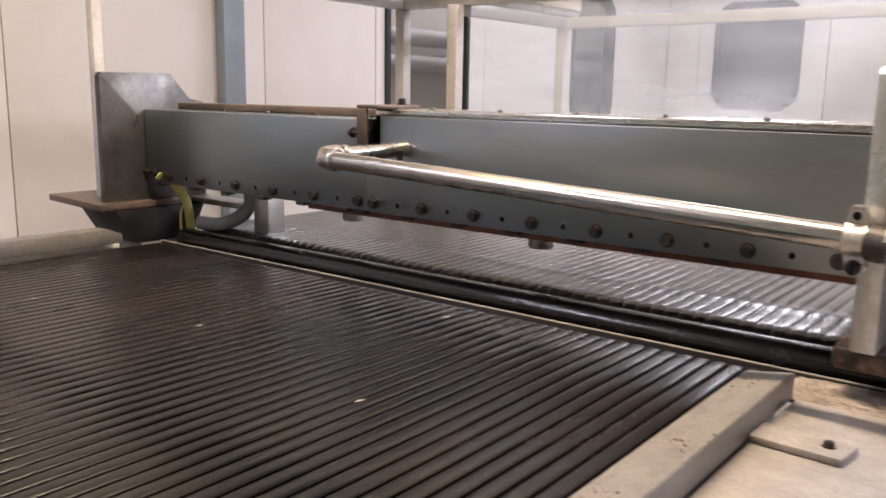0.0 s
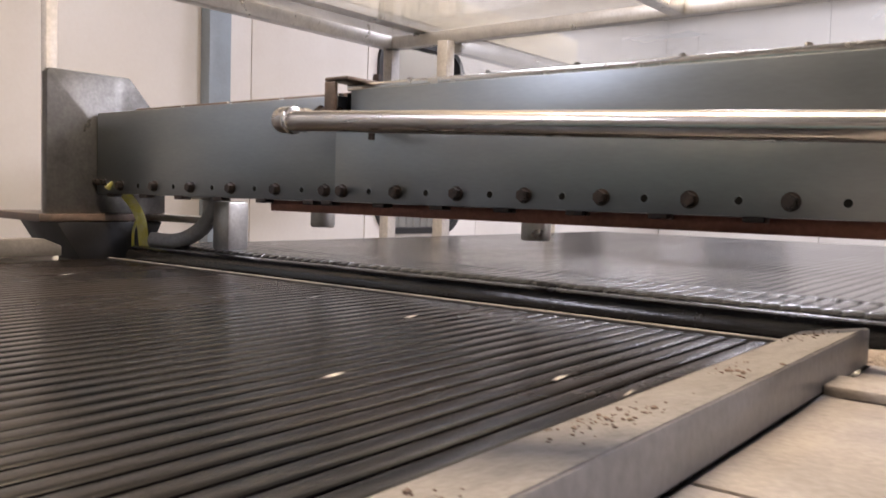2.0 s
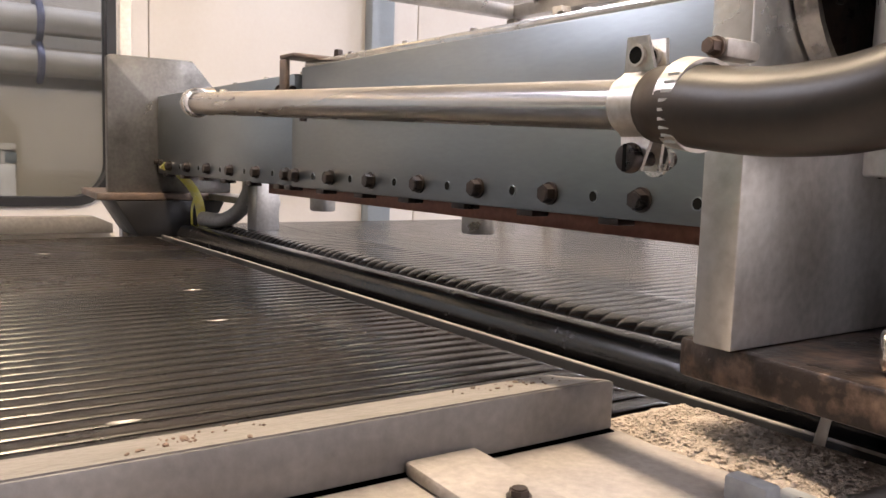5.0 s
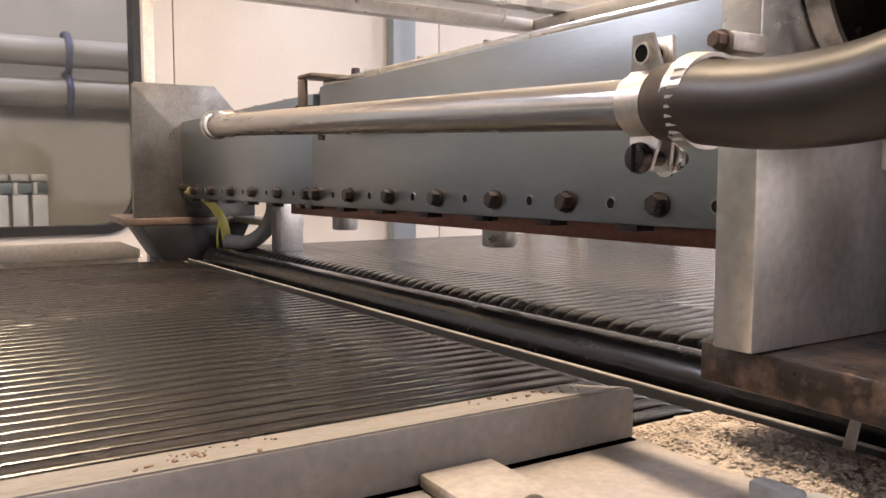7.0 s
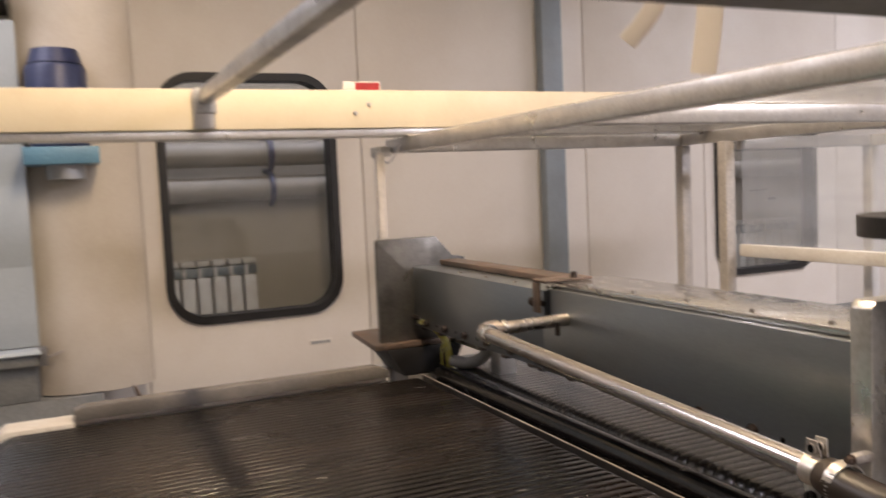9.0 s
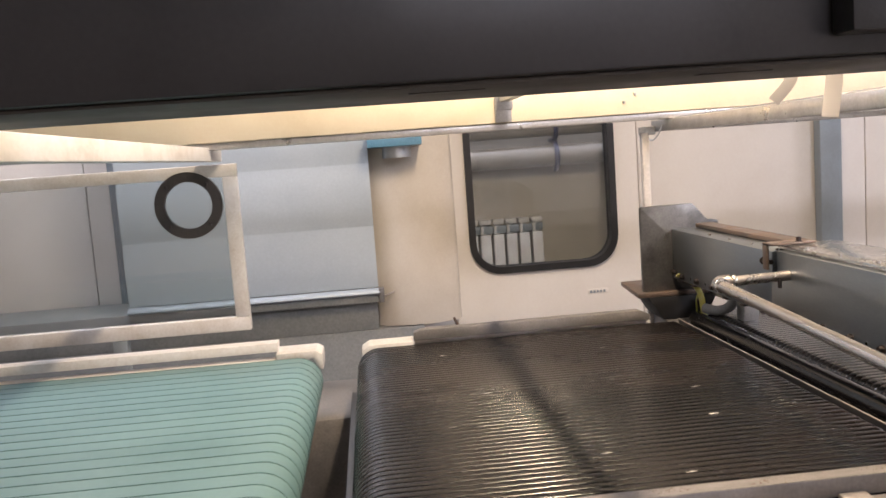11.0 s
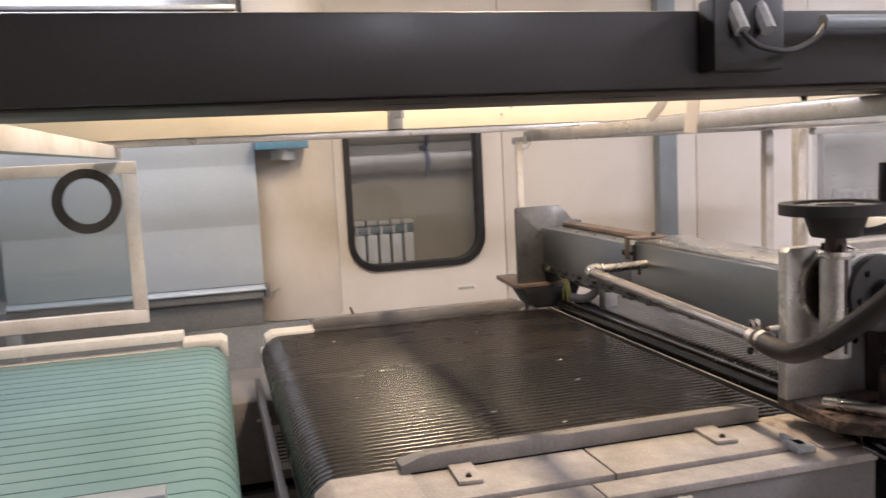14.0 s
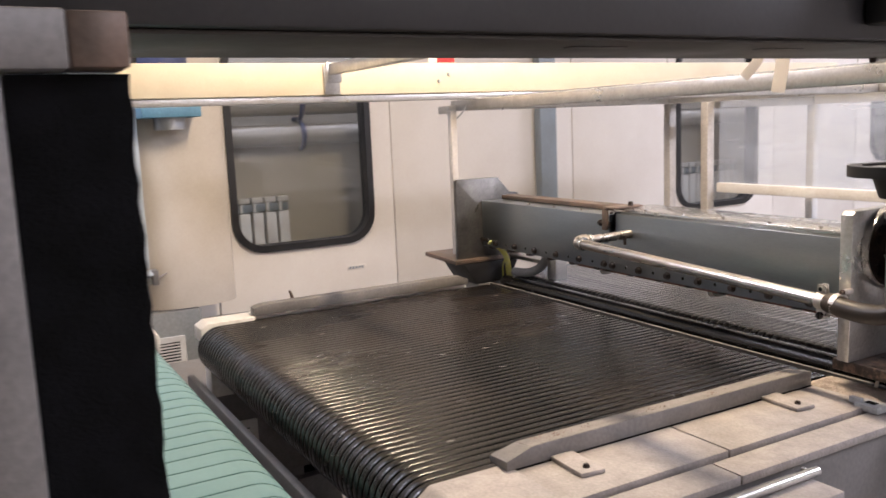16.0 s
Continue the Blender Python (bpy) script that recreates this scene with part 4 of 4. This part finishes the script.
    part("flange_bolt", bolt_bm((-0.064, 1.1 + 0.054 * math.cos(a), 1.24 + 0.054 * math.sin(a)), (1, 0, 0), 0.006, 0.005), M_RUBBER, f2)
CX, CY = -0.1, 1.022
part("column", cylinder((CX, CY, 1.12), (CX, CY, 1.322), 0.028, seg=40, bevel=0.002), M_PLATE, adjuster, "round steel column")
part("column_collar", cylinder((CX, CY, 1.312), (CX, CY, 1.326), 0.034, seg=40, bevel=0.003), M_CHROME, adjuster)
part("column_seam", boxes((CX + 0.0275, CX + 0.0295, CY - 0.004, CY + 0.004, 1.13, 1.31), bevel=0.0008), M_BOLT, adjuster)
for dx in (-0.026, 0.024):
    part("collar_screw", bolt_bm((CX + dx, CY - 0.006, 1.326), (0, 0, 1), 0.0045, 0.009), M_BOLT, adjuster)
part("gear_body", boxes((-0.138, -0.093, 1.046, 1.19, 1.17, 1.318), bevel=0.008), M_PLATE, adjuster, "grey cast gear body")
part("body_block", boxes((-0.166, -0.06, 1.15, 1.25, 1.0205, 1.169), bevel=0.012), M_BOLT, adjuster, "dark cast block")
part("arm", boxes((-0.153, -0.045, 1.191, 1.215, 1.16, 1.29), bevel=0.012), M_RUBBER, adjuster)
# black discs just proud of the plate paint two holes' shade
for y, z in ((1.106, 1.126), (1.128, 1.126)):
    part("screw_hole_shade", cylinder((-0.1672, y, z), (-0.1665, y, z), 0.007, seg=16), M_HOLESHADE, adjuster)
wheel = thing("hand_wheel", "black plastic hand wheel with upright crank handle", "hand wheel")
part("rim", disc_ring((CX, CY, 1.406), (0, 0, 1), 0.076, 0.1015, 0.021, 56), M_RUBBER, wheel)
part("wheel_disc", cylinder((CX, CY, 1.388), (CX, CY, 1.408), 0.05, 0.078, 48), M_RUBBER, wheel)
part("wheel_hub", cylinder((CX, CY, 1.352), (CX, CY, 1.396), 0.044, 0.058, 40, 0.003), M_RUBBER, wheel)
part("spindle", cylinder((CX, CY, 1.326), (CX, CY, 1.353), 0.019, seg=24), M_BOLT, wheel)
part("dial_ring", disc_ring((CX, CY, 1.4105), (0, 0, 1), 0.035, 0.071, 0.004, 48), M_CHROME, wheel, "bright index ring")
part("lock_handle", tube(spline([(CX + 0.01, CY + 0.03, 1.362), (CX + 0.018, CY + 0.055, 1.36), (CX + 0.026, CY + 0.078, 1.364), (CX + 0.03, CY + 0.09, 1.368)], 5), 0.006, 12), M_RUBBER, wheel, "short curved locking handle")
hd = (CX + 0.04, CY + 0.078)
part("crank_handle", cylinder((*hd, 1.416), (*hd, 1.488), 0.0145, 0.0135, 24, 0.003), M_RUBBER, wheel)

# ---- overhead frame ----
dark = thing("top_beam", "dark brown painted box beam above the table", "beam")
part("beam_body", boxes((-0.18, 0.075, -2.2, 3.4, 1.625, 1.74), bevel=0.004), M_DARK, dark)
part("under_plate", boxes((-0.178, 0.06, -2.2, 3.4, 1.6195, 1.6245)), M_UNDER, dark)
for y in (-1.7, 0.15, 0.5, 0.95):
    part("cover_seam", boxes((-0.02, 0.0, y, y + 0.09, 1.6182, 1.6193), bevel=0.0003), M_UNDER, dark)
for y in (1.0, 1.2, 1.7):
    part("screw", bolt_bm((-0.16, y, 1.6193), (0, 0, -1), 0.006, 0.006), M_BOLT, dark)
jb = thing("junction_box", "black junction box with two grey cable glands", "junction box")
part("box_body", boxes((0.0765, 0.12, 0.62, 0.74, 1.645, 1.752), bevel=0.004), M_RUBBER, jb)
for y in (0.655, 0.7):
    gl = part("cable_gland", cylinder((0.108, y, 1.745), (0.136, y, 1.7), 0.012, seg=8), M_GREYPLASTIC, jb, "grey cable gland")
part("cable", tube(spline([(0.135, 0.655, 1.7), (0.14, 0.68, 1.678), (0.13, 0.74, 1.672), (0.11, 0.8, 1.69), (0.1, 0.83, 1.715)], 6), 0.0045, 10), M_RUBBER, jb)
part("collar", cylinder((0.098, 0.68, 1.7525), (0.098, 0.68, 1.772), 0.02, seg=28, bevel=0.003), M_WHITE, jb, "white collar")
part("red_button", cylinder((0.098, 0.68, 1.772), (0.098, 0.68, 1.812), 0.018, 0.02, 28, 0.004), M_RED, jb, "red push button")
conduit = thing("conduit", "grey steel cable conduit along the dark beam", "conduit")
part("conduit_tube", cylinder((0.1, 0.825, 1.717), (0.1, 3.3, 1.717), 0.012, seg=20), M_STRIPE, conduit)
for y in (1.02, 1.9, 2.8):
    part("conduit_clip", boxes((0.0755, 0.115, y, y + 0.02, 1.7, 1.733)), M_GREYPLASTIC, conduit)
strips = thing("tape_strip", "white tape strip hanging from the dark beam", "tape", "tape strips")
part("band", tube(spline([(-0.183, 0.775, 1.64), (-0.186, 0.774, 1.605), (-0.192, 0.771, 1.56)], 4), 0.012, 10, flat=0.05), M_TAPE, strips)
strips = thing("tape_strip", "short curled white tape strip under the dark beam", "tape", "tape strips")
part("band", tube(spline([(-0.183, 0.715, 1.635), (-0.188, 0.708, 1.613), (-0.2, 0.69, 1.588)], 4), 0.009, 10, flat=0.05), M_TAPE, strips)

cream = thing("side_beam", "cream painted steel beam along the far side", "beam")
part("beam_body", boxes((-1.86, -1.8, -1.3, 3.2, 1.638, 1.744), bevel=0.004), M_CREAM, cream)
part("lower_strip", boxes((-1.87, -1.81, -1.3, 3.2, 1.615, 1.637)), M_ALU, cream, "grey lower strip")
part("joint_plate", boxes((-1.798, -1.79, 0.53, 0.585, 1.64, 1.74)), M_ALU, cream)
for y, z in ((1.01, 1.705), (0.97, 1.68)):
    part("rivet", bolt_bm((-1.7998, y, z), (1, 0, 0), 0.006, 0.004, False), M_PLATE, cream)
stay = thing("lid_stay", "square aluminium bar from the cream beam to the dark one", "bar")
part("bar", boxes((-1.788, -0.19, 0.545, 0.58, 1.705, 1.74), bevel=0.003), M_ALU, stay)
for x in (-1.789, -0.189):
    part("end_bracket", boxes((x, x + 0.006, 0.535, 0.59, 1.68, 1.745)), M_PLATE, stay)
cross = thing("cross_bar", "pale painted cross bar between post and far frame", "bar")
part("bar", boxes((-2.04, 0.085, -0.456, -0.413, 1.58, 1.624), bevel=0.003), M_WHITE, cross)

frame_post = thing("front_post", "worn pale steel post with a thick black foam strip", "post")
part("post_body", boxes((0.1, 0.178, -0.562, -0.501, 0.0, 1.579), bevel=0.005), M_RAIL, frame_post)
random.seed(31)
foam = []
for i in range(91):
    z, j = 0.3 + 1.278 * i / 90, lambda: random.uniform(-0.0018, 0.0018)
    torn = -0.006 * max(0, math.sin(i * 0.55)) if i < 64 else 0
    foam.append([(0.117, -0.499, z), (0.157 + j(), -0.499, z), (0.158 + j(), -0.455 + j(), z), (0.156 + j(), -0.411 + j() + torn, z), (0.118 + j(), -0.411 + j() + torn, z)])
part("foam_strip", loft(foam), M_FOAM, frame_post, "black foam strip")
part("red_plate", boxes((0.1785, 0.185, -0.575, -0.545, 1.27, 1.44), bevel=0.005), M_MAROON, frame_post, "dark red reflector plate")
near_bar = thing("side_bar", "grey painted frame bar with a dark end cap", "bar")
part("bar", boxes((0.09, 0.18, -2.2, -0.455, 1.58, 1.624), bevel=0.003), M_RAIL, near_bar)
part("end_cap", boxes((0.091, 0.179, -0.4545, -0.412, 1.581, 1.623), bevel=0.003), M_SHELF, near_bar, "dark end cap")

# clear hood over the second belt
hood = thing("clear_hood", "aluminium framed hood with dusty clear roof sheets", "hood")
hx0, hx1, hy0, hy1, hz = -2.0, 0.05, 1.13, 2.29, 1.575
for n, b in (("front_rail", (hx0, hx1, hy0, hy0 + 0.04, hz, hz + 0.04)), ("back_rail", (hx0, hx1, hy1 - 0.04, hy1, hz, hz + 0.04)),
             ("side_rail", (hx0, hx0 + 0.04, hy0 + 0.041, hy1 - 0.041, hz, hz + 0.04)), ("side_rail", (hx1 - 0.04, hx1, hy0 + 0.041, hy1 - 0.041, hz, hz + 0.04)),
             ("middle_rail", (-1.0, -0.96, hy0 + 0.041, hy1 - 0.041, hz, hz + 0.04))):
    part(n, boxes(b, bevel=0.004), M_ALU, hood)
for a, b in ((hx0 + 0.02, -0.99), (-0.97, hx1 - 0.02)):
    part("roof_sheet", boxes((a, b, hy0 + 0.02, hy1 - 0.02, hz + 0.041, hz + 0.045), bevel=0), M_ACRYLIC, hood, "dusty clear roof sheet").visible_shadow = False
for x, y in ((-1.88, 1.045), (hx0, hy1 - 0.04), (-1.735, hy1 - 0.085), (hx1 - 0.04, hy1 - 0.04)):
    w = 0.026 if y < 1.2 else 0.04
    part("post", boxes((x, x + w, y, y + w, 0.0, hz - 0.001), bevel=0.004), M_POST, hood)
part("back_sheet", boxes((-1.69, hx1 - 0.042, hy1 - 0.022, hy1 - 0.018, 1.231, hz - 0.001), bevel=0), M_ACRYLIC, hood, "dusty clear back sheet").visible_shadow = False
part("waist_rail", boxes((-1.69, hx1 - 0.041, hy1 - 0.038, hy1 - 0.002, 1.19, 1.23), bevel=0.004), M_WHITE, hood, "white waist rail")
part("hinge", boxes((hx0 - 0.03, hx0 + 0.05, hy0 - 0.04, hy0 - 0.001, hz - 0.01, hz + 0.02), bevel=0.004), M_PLATE, hood)
part("safety_wire", tube(spline([(hx0, hy0 - 0.03, hz + 0.0), (hx0 + 0.06, hy0 - 0.02, hz - 0.03), (hx0 + 0.1, hy0 - 0.01, hz - 0.01), (hx0 + 0.12, hy0 + 0.0, hz + 0.02)], 6), 0.003, 8), M_WHITE, hood)
rear = thing("rear_frame", "white painted frame of the second enclosure", "frame")
part("post", boxes((-1.74, -1.7, 2.9, 2.94, 0.0, 1.545), bevel=0.004), M_WHITE, rear)
part("post", boxes((0.0, 0.04, 2.9, 2.94, 0.0, 1.545), bevel=0.004), M_WHITE, rear)
part("top_rail", boxes((-1.74, 0.04, 2.9, 2.94, 1.546, 1.586), bevel=0.004), M_WHITE, rear)
part("side_rail", boxes((-1.74, -1.7, 2.291, 2.899, 1.546, 1.586), bevel=0.004), M_ALU, rear)

# ---- far left: cabinet, framed panel with ring port, duct, pillar ----
cab = thing("cabinet", "blue-grey sheet metal cabinet with broad horizontal bands", "cabinet")
prof = []
for i in range(4):
    z = 0.965 + 0.285 * i
    prof += [(-2.83 - 0.009, z), (-2.83 - 0.003, z + 0.04), (-2.83, z + 0.1), (-2.83, z + 0.17), (-2.83 - 0.003, z + 0.23), (-2.83 - 0.009, z + 0.284)]
poly = [(x, z) for x, z in prof] + [(-3.25, 2.1), (-3.25, 0.965)]
part("front", prism(poly, "y", -1.02, 0.1), M_CABINET, cab)
part("lip", prism([(-2.83, 0.964), (-2.79, 0.955), (-2.785, 0.945), (-2.795, 0.938), (-2.83, 0.945)], "y", -1.02, 0.105, bevel=0.002), M_CABINET, cab, "folded lower lip")
part("lip_rail", boxes((-2.86, -2.805, -1.02, 0.1, 0.9, 0.937), bevel=0.006), M_WALLGREY, cab, "dark rail under the lip")
part("lip_end", boxes((-2.84, -2.79, 0.1005, 0.125, 0.9, 0.965), bevel=0.003), M_RAIL, cab)
part("base", boxes((-3.25, -2.85, -2.0, 0.3, 0.0, 0.765), (-3.25, -2.85, -2.0, 0.09, 0.766, 0.93), bevel=0.004), M_WALLGREY, cab, "grey base")
cable = thing("cable", "thin pale cable curling from the cabinet lip", "cable")
part("cord", tube(spline([(-2.8, 0.08, 0.94), (-2.82, 0.12, 0.925), (-2.9, 0.2, 0.94), (-2.95, 0.3, 0.97), (-3.0, 0.34, 1.0)], 6), 0.004, 8), M_DUSTY, cable)
duct = thing("extraction_duct", "galvanised duct hood with bolted flange above the cabinet", "duct")
part("flange", boxes((-3.25, -2.78, -1.03, 0.07, 2.2, 2.23), (-3.25, -2.79, -1.02, 0.06, 2.24, 2.265)), M_DUCT, duct)
bm = bmesh.new()
lo = [bm.verts.new(v) for v in ((-3.24, -1.0, 2.265), (-2.8, -1.0, 2.265), (-2.8, 0.04, 2.265), (-3.24, 0.04, 2.265))]
hi = [bm.verts.new(v) for v in ((-3.2, -0.75, 2.6), (-2.9, -0.75, 2.6), (-2.9, -0.2, 2.6), (-3.2, -0.2, 2.6))]
tp = [bm.verts.new(v) for v in ((-3.2, -0.75, 3.0), (-2.9, -0.75, 3.0), (-2.9, -0.2, 3.0), (-3.2, -0.2, 3.0))]
for a, b in ((lo, hi), (hi, tp)):
    for i in range(4):
        bm.faces.new((a[i], a[(i + 1) % 4], b[(i + 1) % 4], b[i]))
bmesh.ops.solidify(bm, geom=bm.faces[:], thickness=0.004)
part("duct_body", bm, M_DUCT, duct)
for y in (-1.04, 0.08):
    part("flange_bolt", cylinder((-2.8, y, 2.18), (-2.8, y, 2.29), 0.008, seg=10), M_BOLT, duct)
panel = thing("framed_panel", "white framed clear panel with a round port", "panel")
fx, fy0, fy1, fz0, fz1 = -2.06, -1.6, -0.37, 0.97, 1.571
for b in ((fx - 0.02, fx + 0.02, fy0, fy1, fz0, fz0 + 0.05), (fx - 0.02, fx + 0.02, fy0, fy1, fz1 - 0.045, fz1), (fx - 0.02, fx + 0.02, fy1 - 0.05, fy1, fz0 + 0.0505, fz1 - 0.0455), (fx - 0.02, fx + 0.02, fy0, fy0 + 0.05, fz0 + 0.0505, fz1 - 0.0455)):
    part("frame_bar", boxes(b, bevel=0.003), M_WHITE, panel)
part("sheet", boxes((fx - 0.003, fx + 0.003, fy0 + 0.05, fy1 - 0.05, fz0 + 0.05, fz1 - 0.045), bevel=0), M_GLASS, panel).visible_shadow = False
for y in (-0.86, fy0):
    part("leg", boxes((fx - 0.02, fx + 0.02, y, y + 0.05, 0, fz0 - 0.001)), M_STRIPE, panel, "blue-grey leg")
ring = part("port_ring", disc_ring((fx + 0.014, -0.545, 1.434), (1, 0, 0), 0.083, 0.118, 0.02, 48), M_UNDER, panel, "dark grey port ring with screws")
for k in range(4):
    a = math.pi * k / 2 + 0.8
    part("ring_screw", bolt_bm((fx + 0.024, -0.545 + 0.099 * math.cos(a), 1.434 + 0.099 * math.sin(a)), (1, 0, 0), 0.006, 0.004, False), M_BOLT, ring)

pillar = thing("corner_pillar", "cream vertical-ribbed rounded corner cover", "cover")
poly = []
for i in range(25):
    a = radians(180 * i / 24 - 90)
    poly.append((-2.96 + 0.1 * math.cos(a) + (0.004 if i % 2 else 0), 0.285 + 0.205 * math.sin(a)))
part("shell", prism(poly + [(-3.27, 0.49), (-3.27, 0.08)], "z", 0.77, 2.6), M_BEIGE, pillar)
mb = thing("drive_motor", "small blue drive unit with a navy motor on top", "motor")
part("gear_plate", boxes((-2.93, -2.7, 0.1, 0.34, 1.6, 1.66), bevel=0.004), M_BLUE, mb, "light blue gear housing")
part("collar", cylinder((-2.81, 0.23, 1.55), (-2.81, 0.23, 1.6), 0.065, seg=32), M_DUCT, mb)
part("motor_body", cylinder((-2.81, 0.22, 1.66), (-2.81, 0.22, 1.95), 0.1, seg=32, bevel=0.02), M_NAVY, mb)
part("mount", boxes((-3.1, -2.931, 0.18, 0.28, 1.6, 1.66)), M_BLUE, mb)
part("fan_cover", cylinder((-2.81, 0.22, 1.95), (-2.81, 0.22, 2.0), 0.09, 0.075, 32), M_NAVY, mb)

plate_sign = thing("wall_sign", "small grey plate with an unreadable word", "sign")
part("sign_plate", boxes((WX + 0.0005, WX + 0.002, 1.2, 1.31, 0.762, 0.788), bevel=0.0004), M_WALL, plate_sign)
for i in range(5):
    part("letter_bar", boxes((WX + 0.002, WX + 0.003, 1.21 + 0.018 * i, 1.222 + 0.018 * i, 0.768, 0.781), bevel=0), M_STRIPE, plate_sign)
red_sign = thing("warning_label", "red and white warning plate standing on the cream beam", "label")
part("label_plate", boxes((-1.84, -1.834, 0.95, 1.06, 1.7445, 1.772), bevel=0.0006), M_WHITE, red_sign)
part("label_block", boxes((-1.8338, -1.8325, 0.985, 1.057, 1.748, 1.769), bevel=0), M_RED, red_sign)

# ---- valves and hoses behind the adjuster ----
valve = thing("water_valve", "brown brass valve pipe with a dark red lever", "valve")
part("valve_pipe", cylinder((-0.2, 1.29, 1.178), (0.16, 1.31, 1.17), 0.017, seg=20), M_BRASS, valve)
part("valve_body", cylinder((-0.07, 1.297, 1.175), (-0.02, 1.3, 1.174), 0.026, seg=8), M_BRASS, valve)
part("valve_riser", cylinder((0.02, 1.303, 1.021), (0.02, 1.303, 1.174), 0.013, seg=16), M_BRASS, valve)
part("lever", tube(spline([(-0.05, 1.295, 1.214), (-0.1, 1.29, 1.236), (-0.19, 1.285, 1.228)], 5), 0.011, 10, flat=0.5), M_MAROON, valve, "dark red lever")
part("lever_hub", boxes((-0.062, -0.028, 1.278, 1.314, 1.2, 1.222), bevel=0.004), M_MAROON, valve)
part("stem", cylinder((-0.045, 1.297, 1.175), (-0.045, 1.297, 1.21), 0.009, seg=10), M_BOLT, valve)
oh = thing("orange_hose", "bright orange air hose behind the adjuster", "hose")
part("hose_body", tube(spline([(-0.2, 1.33, 1.14), (-0.12, 1.315, 1.148), (-0.04, 1.32, 1.14), (0.1, 1.35, 1.12), (0.3, 1.5, 1.06), (0.45, 1.6, 0.6), (0.5, 1.6, 0.03)], 8), 0.015, 14), M_ORANGE, oh)
lever = thing("clamp_lever", "chromed clamping lever with a round knob", "lever")
part("knob", cylinder((-0.035, 1.105, 1.134), (-0.002, 1.085, 1.134), 0.02, seg=28, bevel=0.004), M_CHROME, lever)
part("rod", cylinder((-0.018, 1.108, 1.134), (0.12, 1.25, 1.15), 0.0085, seg=16), M_CHROME, lever)
part("lower_rod", cylinder((-0.1, 0.995, 1.0325), (0.0, 1.055, 1.0345), 0.0115, seg=20, bevel=0.003), M_CHROME, lever)
part("socket", cylinder((-0.05, 1.11, 1.0205), (-0.05, 1.11, 1.1), 0.026, 0.022, 24, 0.004), M_BOLT, lever)
part("socket_arm", tube(spline([(-0.05, 1.11, 1.085), (-0.035, 1.105, 1.12), (-0.022, 1.1, 1.134)], 5), 0.014, 14), M_BOLT, lever)
link = thing("link_bar", "bright flat link bar lying over the foot plate", "bar")
part("bar", tube(spline([(-0.03, 1.15, 1.045), (0.0, 1.2, 1.048), (0.05, 1.27, 1.062), (0.1, 1.33, 1.07)], 5), 0.013, 12, flat=0.6), M_CHROME, link)
part("bar_foot", boxes((-0.045, -0.01, 1.14, 1.17, 1.0205, 1.05)), M_PLATE, link)
stud = thing("anchor_bolt", "bright nut and washer on a tall stud", "bolt")
part("washer", cylinder((0.02, 1.19, 1.0202), (0.02, 1.19, 1.025), 0.02, seg=28), M_CHROME, stud)
part("nut", bolt_bm((0.02, 1.19, 1.025), (0, 0, 1), 0.013, 0.012), M_CHROME, stud)
part("rod", cylinder((0.0, 1.215, 1.02), (0.0, 1.215, 1.13), 0.006, seg=12), M_BOLT, stud)
cables = thing("cable_bundle", "loose dark cables hanging beside the pedestal", "cable")
for k in range(2):
    part("cable", tube(spline([(0.02, 0.98 + 0.03 * k, 0.985), (0.09, 1.03 + 0.03 * k, 0.94), (0.12 + 0.02 * k, 1.07, 0.8), (0.12, 1.1 + 0.04 * k, 0.3), (0.13, 1.1 + 0.05 * k, 0.02)], 6), 0.003, 10), M_DARK, cables)

# ---- pale flakes carried by the black belt ----
SPEED = 1.49
STEPS = [0.0]
for (ya, za, _), (yb, zb, _) in zip(FEED_PATH, FEED_PATH[1:] + FEED_PATH[:1]):
    STEPS.append(STEPS[-1] + math.hypot(yb - ya, zb - za))
LOOP = STEPS[-1]


def on_loop(s, x):
    """The pose at the distance s along the belt from the start of its upper run."""
    s = s % LOOP
    i = max(k for k in range(len(FEED_PATH)) if STEPS[k] <= s)
    u = (s - STEPS[i]) / (STEPS[i + 1] - STEPS[i])
    (ya, za, a), (yb, zb, b) = FEED_PATH[i], FEED_PATH[(i + 1) % len(FEED_PATH)]
    if b - a > 180:
        b -= 360
    ang = a + (b - a) * u
    c, q = math.cos(radians(ang)), math.sin(radians(ang))
    return pose(x, ya + (yb - ya) * u + 0.0008 * c, za + (zb - za) * u + 0.0008 * q, ang - 90)


random.seed(11)
FLAKES = []
flake_mesh = []
for k in range(4):
    bm = bmesh.new()
    bmesh.ops.create_icosphere(bm, subdivisions=2, radius=0.0026, matrix=Matrix.Diagonal((0.8 + 0.2 * k, 1.4 + 0.5 * k, 0.22, 1)))
    for v in bm.verts:
        v.co *= 1 + 0.25 * noise.noise(v.co * 400 + Vector((k, 0, 0)))
    flake_mesh.append(smooth(mesh_from(bm, "flake", M_FLAKE)))
starts = [(-0.768, 0.827 - BY0 - BR - SPEED * 13.5), (-0.62, 0.4 - SPEED * 13.5), (-0.42, 0.62 - SPEED * 5.0), (-0.55, 0.5 - SPEED * 5.0)]
while len(starts) < 22:
    starts.append((random.uniform(BX0 + 0.08, BX1 - 0.05), random.uniform(0, LOOP)))
for i, (x, s) in enumerate(starts):
    ob = new("flake", flake_mesh[i % 4])
    tagged(ob, "pale mineral flake riding on the black belt", "flake", "flakes on the belt")
    FLAKES.append((ob, x, s))


def motions():
    for ob, x, s in FLAKES:
        walk(ob, [(t / 36, on_loop(s + SPEED * t / 36, x)) for t in range(577)])


motions()
